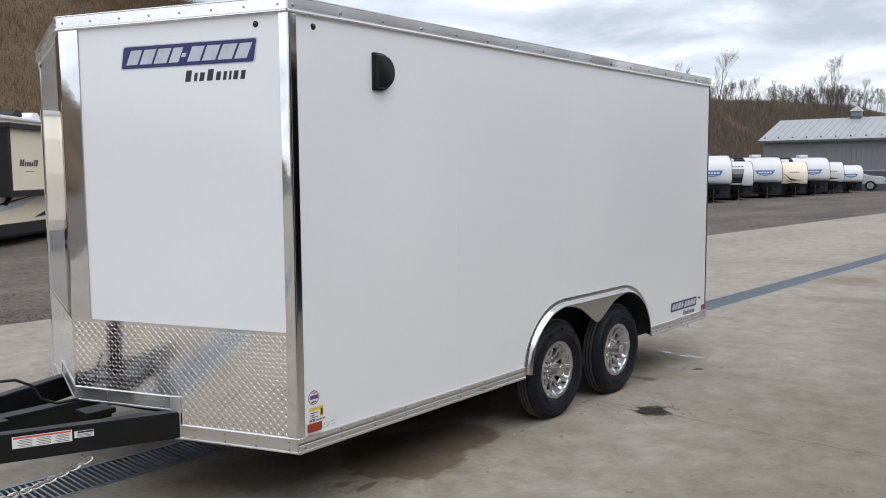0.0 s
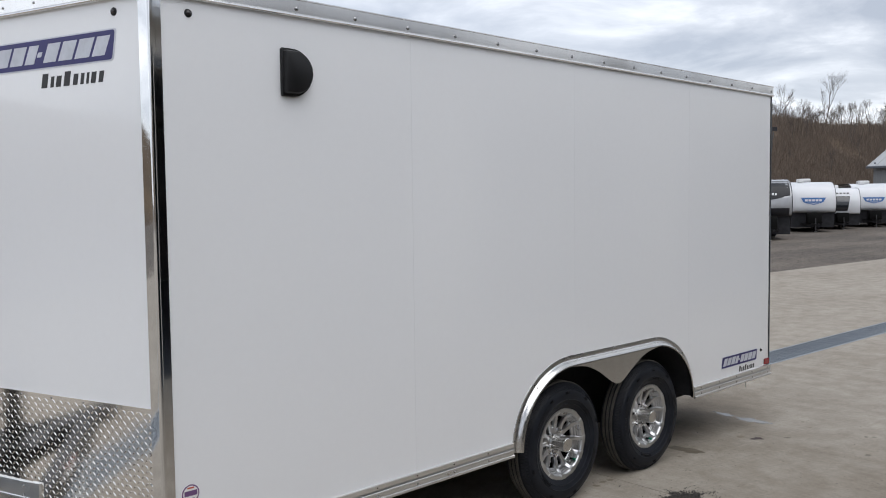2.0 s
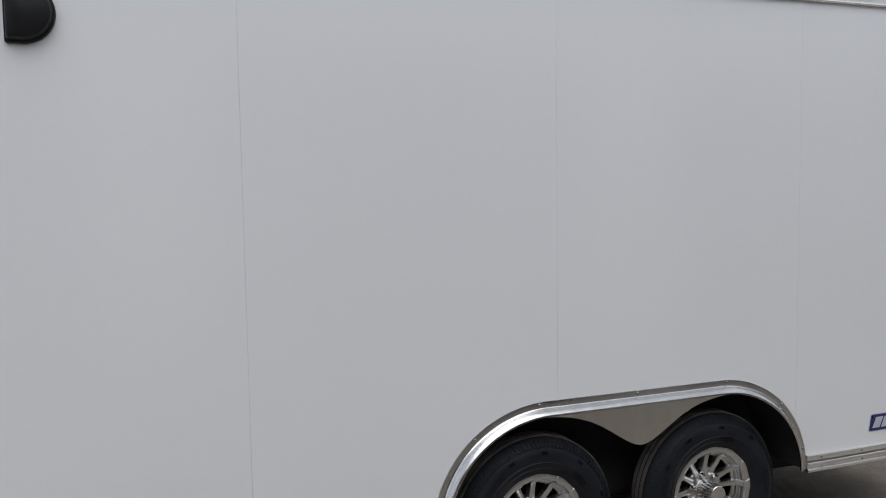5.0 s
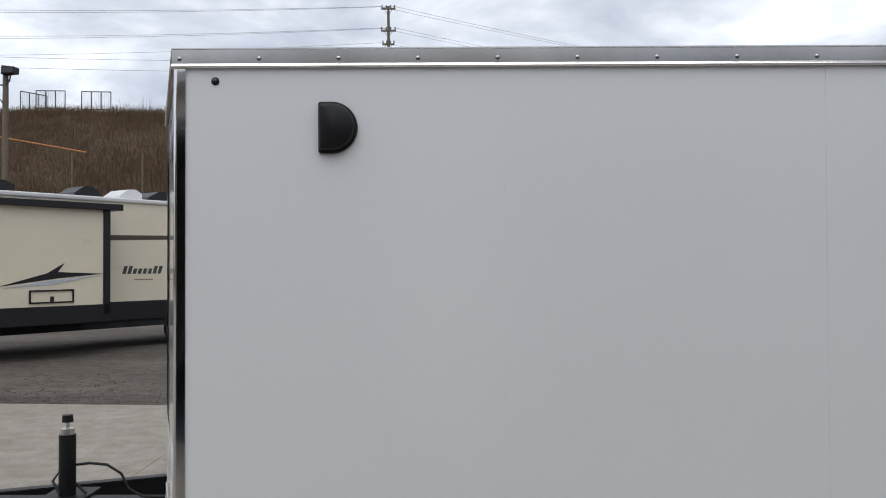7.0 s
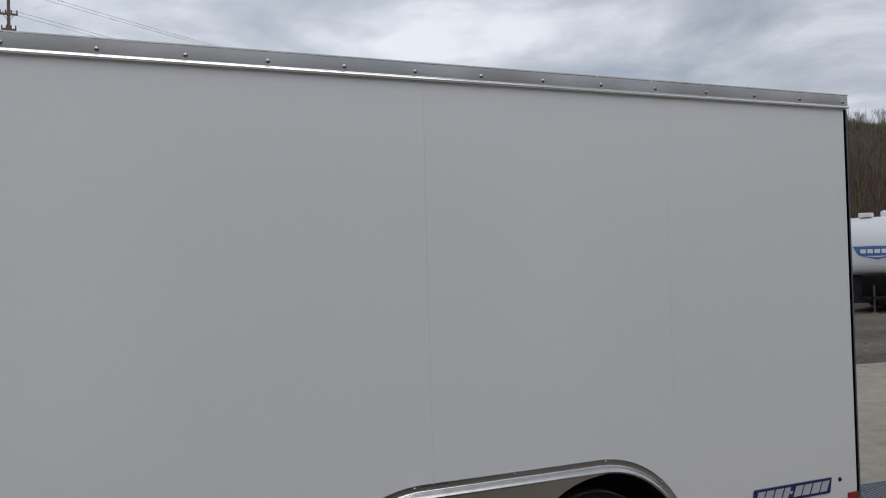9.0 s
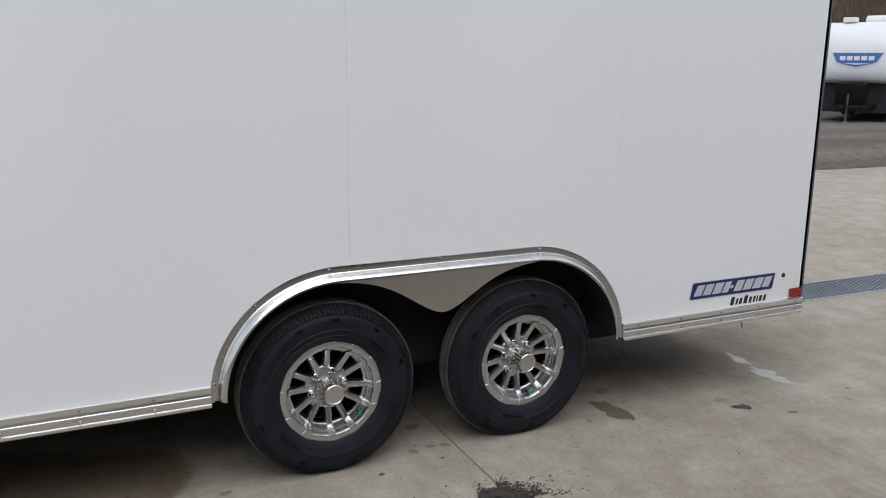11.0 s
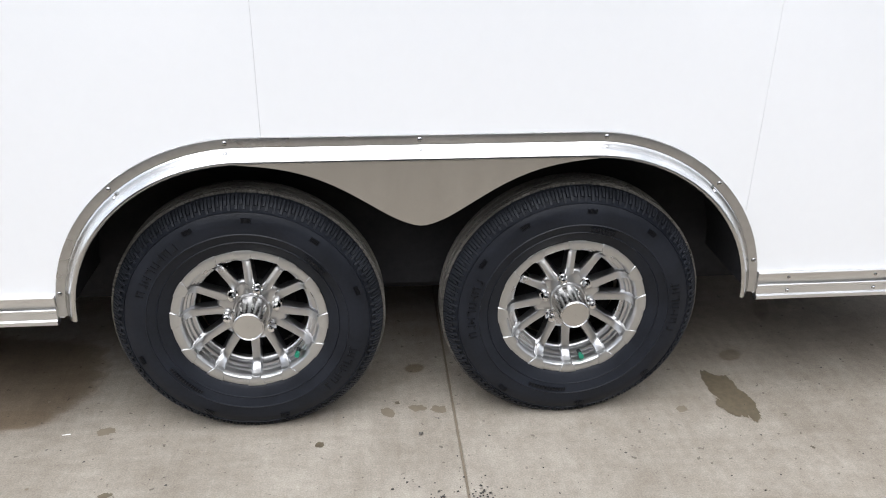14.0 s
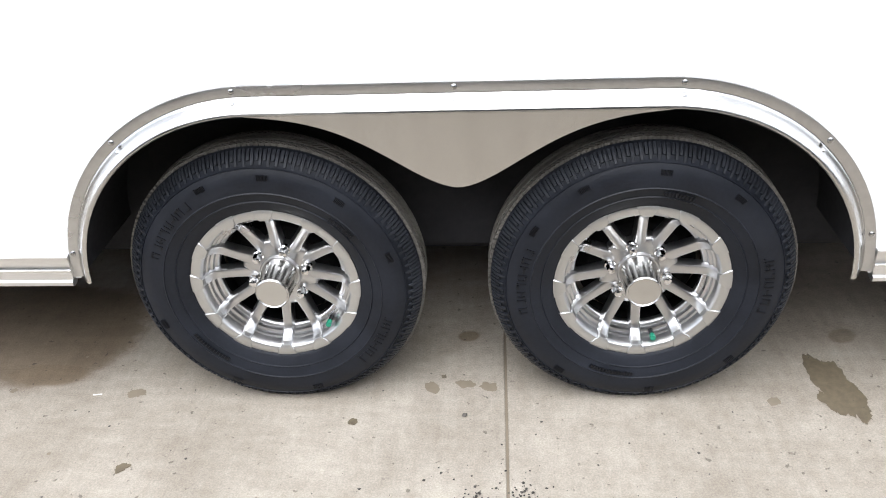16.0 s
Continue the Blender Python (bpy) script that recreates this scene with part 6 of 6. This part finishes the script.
kinds = [bare_tree(s, h) for s, h in ((1, 9.0), (2, 11.0), (3, 8.0), (4, 12.5), (8, 7.0))]
spots = random.Random(21)
sizes = (9.0, 11.0, 8.0, 12.5, 7.0)
for i in range(262):
    if i < 222:
        x, y = 75 + 255 * spots.random() ** 0.75, spots.uniform(66, 92)
        if i % 3 == 0 and x > 120:
            y = spots.uniform(46, 70)
    else:
        x, y = spots.uniform(-70, 70), spots.uniform(82, 100)
    far = math.hypot(x + 1, y + 3)
    open_slope = math.atan2(y + 3, x + 1) > radians(26.5)
    tall = spots.uniform(1.0, 2.3) if open_slope else far * spots.uniform(0.016, 0.034)
    s = tall / sizes[i % 5]
    z = hill_z(x, y) - 0.1
    if i < 5:
        kinds[i].matrix_basis = Matrix.Translation((x, y, z)) @ Matrix.Rotation(spots.uniform(0, 6.28), 4, "Z") @ Matrix.Scale(s, 4)
    else:
        t = copy_thing(kinds[i % 5], pose(x, y, z, 0, 0, spots.uniform(0, 360)))
        t.scale = (s, s, s)

for k, x, y, s in ((3, 178.0, 71.0, 0.95), (3, 243.0, 66.0, 1.35), (1, 152.0, 69.0, 0.70), (3, 232.0, 66.0, 0.9)):
    c = copy_thing(kinds[k], pose(x, y, hill_z(x, y) - 0.1, 0, 0, 70.0 * k + x))
    c.scale = (s, s, s)


for k in range(16):
    x, y = spots.uniform(84, 101), spots.uniform(71, 78)
    s = spots.uniform(2.2, 3.2) / sizes[k % 5]
    t = copy_thing(kinds[k % 5], pose(x, y, hill_z(x, y) - 0.1, 0, 0, spots.uniform(0, 360)))
    t.scale = (s * 1.3, s * 1.3, s)


def brush(count, x0, x1, y0, y1, seed, name, label, low, high, wide, mat="brush"):
    """Dry stalks and twig fans all over the slope, in one mesh."""
    rnd = np.random.default_rng(seed)
    gx, gy = np.arange(x0, x1 + 3.1, 3.0), np.arange(y0, y1 + 2.1, 2.0)
    grid = np.array([[hill_z(float(a), float(b)) for b in gy] for a in gx])
    thin = np.array([[noise.noise((a * 0.06, b * 0.1, 5)) for b in gy] for a in gx])

    def over(table, x, y):
        u, v = (x - x0) / 3.0, (y - y0) / 2.0
        i, j = u.astype(int), v.astype(int)
        f, g = u - i, v - j
        return (table[i, j] * (1 - f) + table[i + 1, j] * f) * (1 - g) + (table[i, j + 1] * (1 - f) + table[i + 1, j + 1] * f) * g

    x, y = rnd.uniform(x0, x1, count), rnd.uniform(y0, y1, count)
    t = over(thin, x, y)
    keep = (t > -0.25) | (rnd.random(count) < 0.5)
    x, y, t = x[keep], y[keep], t[keep]
    blades = 6
    h = np.repeat(rnd.uniform(low, high, len(x)) * (1 + 0.5 * t), blades)
    x, y = np.repeat(x, blades), np.repeat(y, blades)
    n = len(x)
    x, y = np.clip(x + rnd.normal(0, 0.4, n), x0, x1), np.clip(y + rnd.normal(0, 0.4, n), y0, y1)
    z = over(grid, x, y) - 0.1
    a, w = rnd.uniform(0, math.pi, n), wide * rnd.uniform(0.5, 1.3, n)
    lx, ly = rnd.normal(0, 0.20, n) * h, rnd.normal(0, 0.20, n) * h
    cx, sx = np.cos(a) * w, np.sin(a) * w
    verts = np.stack([np.stack([x - cx, y - sx, z], 1), np.stack([x + cx, y + sx, z], 1), np.stack([x + lx, y + ly, z + h * rnd.uniform(0.5, 1.0, n)], 1)], 1).reshape(-1, 3)
    me = bpy.data.meshes.new(name)
    me.vertices.add(3 * n)
    me.vertices.foreach_set("co", verts.astype(np.float32).ravel())
    me.loops.add(3 * n)
    me.loops.foreach_set("vertex_index", np.arange(3 * n, dtype=np.int32))
    me.polygons.add(n)
    me.polygons.foreach_set("loop_start", np.arange(0, 3 * n, 3, dtype=np.int32))
    me.update(calc_edges=True)
    me.materials.append(M[mat])
    tagged(new(name, me), label, "brush", kind="stuff")


brush(88000, -75, 75, 36, 84, 3, "hillside_brush", "dense dry brown brush and weeds on the slope", 0.4, 1.25, 0.026)
brush(4200, 70, 300, 62, 92, 6, "ridge_saplings", "grey-brown saplings crowding the top of the slope", 1.4, 4.2, 0.030, "thicket")
brush(1500, -60, 70, 72, 92, 7, "hilltop_saplings", "thin leafless saplings along the hilltop", 0.8, 2.2, 0.022, "thicket")
brush(95000, 60, 300, 36, 92, 4, "ridge_brush", "tangled brown undergrowth below the bare trees", 0.6, 1.9, 0.034, "thicket")


# ---- concrete, drain, marks, stones ----
pavement = tagged(new("pavement"), "pale broom-finished concrete slabs with damp stains", "pavement", kind="structure")
JOINT = 0.0035


def slab(x0, x1, lo, hi):
    """One slab between two joints in x and two sloping lines in y; its top is level with the ground plane."""
    x0, x1 = x0 + JOINT, x1 - JOINT
    n = 3
    top = [(x0 + (x1 - x0) * i / n, lo(x0 + (x1 - x0) * i / n) + JOINT) for i in range(n + 1)] + [(x1 - (x1 - x0) * i / n, hi(x1 - (x1 - x0) * i / n) - JOINT) for i in range(n + 1)]
    cx, cy = sum(p[0] for p in top) / len(top), sum(p[1] for p in top) / len(top)
    bm = bmesh.new()
    e = 0.002
    rows = [[(x, y, -0.15) for x, y in top], [(x, y, -e) for x, y in top], [(x - e * (1 if x > cx else -1), y - e * (1 if y > cy else -1), 0.0) for x, y in top]]
    vs = sweep(bm, rows, close=True, caps=False)
    bm.faces.new(vs[-1])
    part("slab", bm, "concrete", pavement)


bands = [(lambda x: -22.0, lambda x: -16.5), (lambda x: -16.5, lambda x: -11.0), (lambda x: -11.0, lambda x: -5.0), (lambda x: -5.0, lambda x: drain_y(x) - 0.19), (lambda x: drain_y(x) + 0.19, lambda x: 0.5 * (drain_y(x) + apron_y(x))), (lambda x: 0.5 * (drain_y(x) + apron_y(x)), apron_y)]
for k in range(-14, 12):
    for lo, hi in bands:
        slab(2.975 + 4.6 * k, 2.975 + 4.6 * (k + 1), lo, hi)

for lo, hi in ((lambda x: -22.0, lambda x: drain_y(x) - 0.195), (lambda x: drain_y(x) + 0.195, apron_y)):
    part("joint_fill", prism([(-61.3, lo(-61.3)), (58.0, lo(58.0)), (58.0, hi(58.0) - 0.02), (-61.3, hi(-61.3) - 0.02)], -0.14, -0.0045, place), "stain_light", pavement)

drain = tagged(new("trench_drain"), "long galvanised trench drain grate set in concrete", "drain", kind="structure")


def along_drain(x0, x1, d0, d1, z0, z1, mat, name):
    o = [(x0, drain_y(x0) + d0), (x1, drain_y(x1) + d0), (x1, drain_y(x1) + d1), (x0, drain_y(x0) + d1)]
    part(name, prism(o, z0, z1, place), mat, drain)


for x0, x1 in ((-61.4, 7.0), (7.0, 30.0), (30.0, 58.0)):
    along_drain(x0, x1, -0.192, -0.165, -0.10, 0.001, "galv", "drain_edge")
    along_drain(x0, x1, 0.165, 0.192, -0.10, 0.001, "galv", "drain_edge")
    # Channel floor in black, which stands in for shade below the bars.
    along_drain(x0, x1, -0.165, 0.165, -0.14, -0.12, "black_hole", "drain_channel")
bar_mesh = None
for i in range(290):
    x = -1.9 + 0.036 * i if i < 70 else 4.6 + 0.036 * (i - 70)
    if bar_mesh is None:
        bm = bmesh.new()
        add_box(bm, (-0.0065, -0.165, -0.032), (0.0065, 0.165, -0.002))
        bar_mesh = part("grate_bar", bm, "galv", drain, at=pose(x, drain_y(x), 0, 0, 0, -2.3)).data
    else:
        part("grate_bar", bar_mesh, "galv", drain, at=pose(x, drain_y(x), 0, 0, 0, -2.3))
far_bars = bmesh.new()
for i in range(1000):
    x = 12.55 + 0.06 * i if i < 500 else -1.95 - 0.04 * (i - 500)
    add_box(far_bars, (x - 0.010, drain_y(x) - 0.165, -0.032), (x + 0.010, drain_y(x) + 0.165, -0.002))
tagged(part("far_grate", far_bars, "galv", drain), kind="stuff")


def blot(x, y, rx, ry, seed, mat="stain", turn=0.0, ragged=0.28, n=56, z=0.0012):
    """A stain with an uneven rim, lying on the slab."""
    bm = bmesh.new()
    rim = []
    c, s = math.cos(radians(turn)), math.sin(radians(turn))
    for k in range(n):
        t = 2 * math.pi * k / n
        r = 1 + ragged * noise.noise((math.cos(t) * 1.7 + seed, math.sin(t) * 1.7, seed * 0.7)) * 1.6 + 0.6 * ragged * noise.noise((math.cos(t) * 9, math.sin(t) * 9, seed))
        a, b = rx * r * math.cos(t), ry * r * math.sin(t)
        rim.append(bm.verts.new((x + a * c - b * s, y + a * s + b * c, z)))
    bm.faces.new(rim)
    part("stain", bm, mat, pavement)


blot(3.822, 0.080, 0.044, 0.106, 6.6, turn=7, ragged=0.30, n=96)
blot(3.846, 0.000, 0.024, 0.058, 3.1, turn=10, ragged=0.42, n=72, z=0.0014)
blot(3.786, 0.020, 0.017, 0.040, 8.2, turn=4, ragged=0.45, n=60, z=0.0016)
blot(4.89, 0.365, 0.030, 0.105, 9.3, "puddle", turn=-8, ragged=0.7, z=0.0010)
blot(4.875, 0.120, 0.045, 0.120, 2.3, "puddle", turn=6, ragged=0.6, z=0.0010)
blot(4.415, -0.150, 0.050, 0.020, 14.2, "leaf_brown", turn=-30, ragged=0.45, z=0.0020)
blot(4.44, -0.160, 0.014, 0.040, 11.2, "leaf_brown", turn=-10, ragged=0.4, z=0.0021)
blot(4.391, -0.046, 0.028, 0.020, 6.3, "stain_light")
blot(1.985, 0.040, 0.026, 0.018, 4.4, "stain_light")
blot(2.05, -0.231, 0.020, 0.013, 4.9, "stain", 30)
blot(2.929, 0.070, 0.024, 0.018, 7.7, "stain_light")
blot(2.869, 0.081, 0.021, 0.016, 3.7, "stain_light")
dots = random.Random(9)
for k in range(60):
    x, y = dots.uniform(1.2, 5.2), dots.uniform(-2.2, 0.35)
    r = dots.choice((0.005, 0.007, 0.009, 0.012, 0.018))
    blot(x, y, r * dots.uniform(0.8, 1.5), r, k * 0.77, dots.choice(("stain", "stain_light", "stain_light")), dots.uniform(0, 180), 0.3, 16, 0.0012 + 0.00001 * k)


def stones(name, label, pts, mat="stone"):
    """Small broken stones, one irregular five-sided lump each, in one mesh."""
    verts, faces = [], []
    rnd = random.Random(len(pts))
    for x, y, z, r in pts:
        n, spin = len(verts), rnd.uniform(0, 6.28)
        verts.append((x, y, z - r * 0.4))
        for k in range(5):
            q = r * rnd.uniform(0.65, 1.2)
            verts.append((x + q * math.cos(1.2566 * k + spin), y + q * math.sin(1.2566 * k + spin), z + r * rnd.uniform(0.0, 0.45)))
        verts.append((x + r * rnd.uniform(-0.3, 0.3), y + r * rnd.uniform(-0.3, 0.3), z + r * rnd.uniform(0.5, 0.85)))
        for k in range(5):
            faces += [(n, n + 1 + (k + 1) % 5, n + 1 + k), (n + 6, n + 1 + k, n + 1 + (k + 1) % 5)]
    ob = new(name, mesh_from(name, verts, faces, mat))
    return tagged(ob, label, "gravel", kind="stuff")


heap = random.Random(31)
pts = []
for k in range(4200):
    t, d = heap.uniform(0, 6.283), abs(heap.gauss(0, 0.62))
    x, y = 2.955 + 0.155 * d * math.cos(t) + 0.05 * d * d, -0.44 + 0.145 * d * math.sin(t) - 0.02 * math.cos(t)
    edge = noise.noise((x * 9, y * 9, 2))
    if d > 1.05 + 1.2 * edge:
        continue
    pts.append((x, y, 0.002 + 0.016 * max(0, 1 - d) * heap.random(), heap.choice((0.0016, 0.0022, 0.003, 0.004, 0.0055, 0.0075)) * (1.0 if d < 0.8 else 0.62)))
for k in range(260):
    t, d = heap.uniform(0, 6.283), 0.10 + abs(heap.gauss(0, 0.13))
    pts.append((2.965 + d * math.cos(t), -0.42 + 0.8 * d * math.sin(t), 0.001, heap.choice((0.0012, 0.0016, 0.0022, 0.003, 0.0045))))
fork = bmesh.new()
add_tube(fork, [(2.806, -0.436, 0.006), (2.818, -0.462, 0.009), (2.829, -0.482, 0.007), (2.858, -0.486, 0.010), (2.890, -0.488, 0.006)], 0.0024, 6)
add_tube(fork, [(2.829, -0.482, 0.007), (2.815, -0.490, 0.005), (2.800, -0.502, 0.004)], 0.0018, 6)
tagged(part("dry_stick", fork, "dry_stick"), "small forked dry stick lying on the gravel spill", "stick")
stones("gravel_spill", "small spill of dark loose gravel on the concrete", pts, "grit")
blot(2.955, -0.44, 0.060, 0.048, 12.0, "stain", 0, 0.9, z=0.0016)
pts = [(heap.uniform(1.0, 5.6), heap.uniform(-2.3, 0.3), 0.001, heap.choice((0.0012, 0.0016, 0.002, 0.003, 0.0042))) for k in range(520)]
pts += [(2.87, -0.045, 0.003, 0.008), (3.2, -0.36, 0.003, 0.007), (2.62, -0.4, 0.003, 0.006)]
stones("loose_pebbles", "scattered tiny pebbles and grit on the slabs", pts)
lot = []
for k in range(9000):
    x = heap.uniform(-14, 60) if k > 3500 else heap.uniform(-9, 6)
    y = apron_y(x) + abs(heap.gauss(0, 2.2 if k > 2500 else 0.5)) + 0.05
    lot.append((x, y, GRAVEL_Z + 0.002, heap.uniform(0.006, 0.017)))
stones("gravel_stones", "loose grey stones along the gravel lot's edge", lot)
tagged(part("screw", tube([(1.87, 0.03, 0.003), (1.893, 0.033, 0.003)], 0.0014, 6), "zinc"), "small bright screw lying on the concrete", "screw")
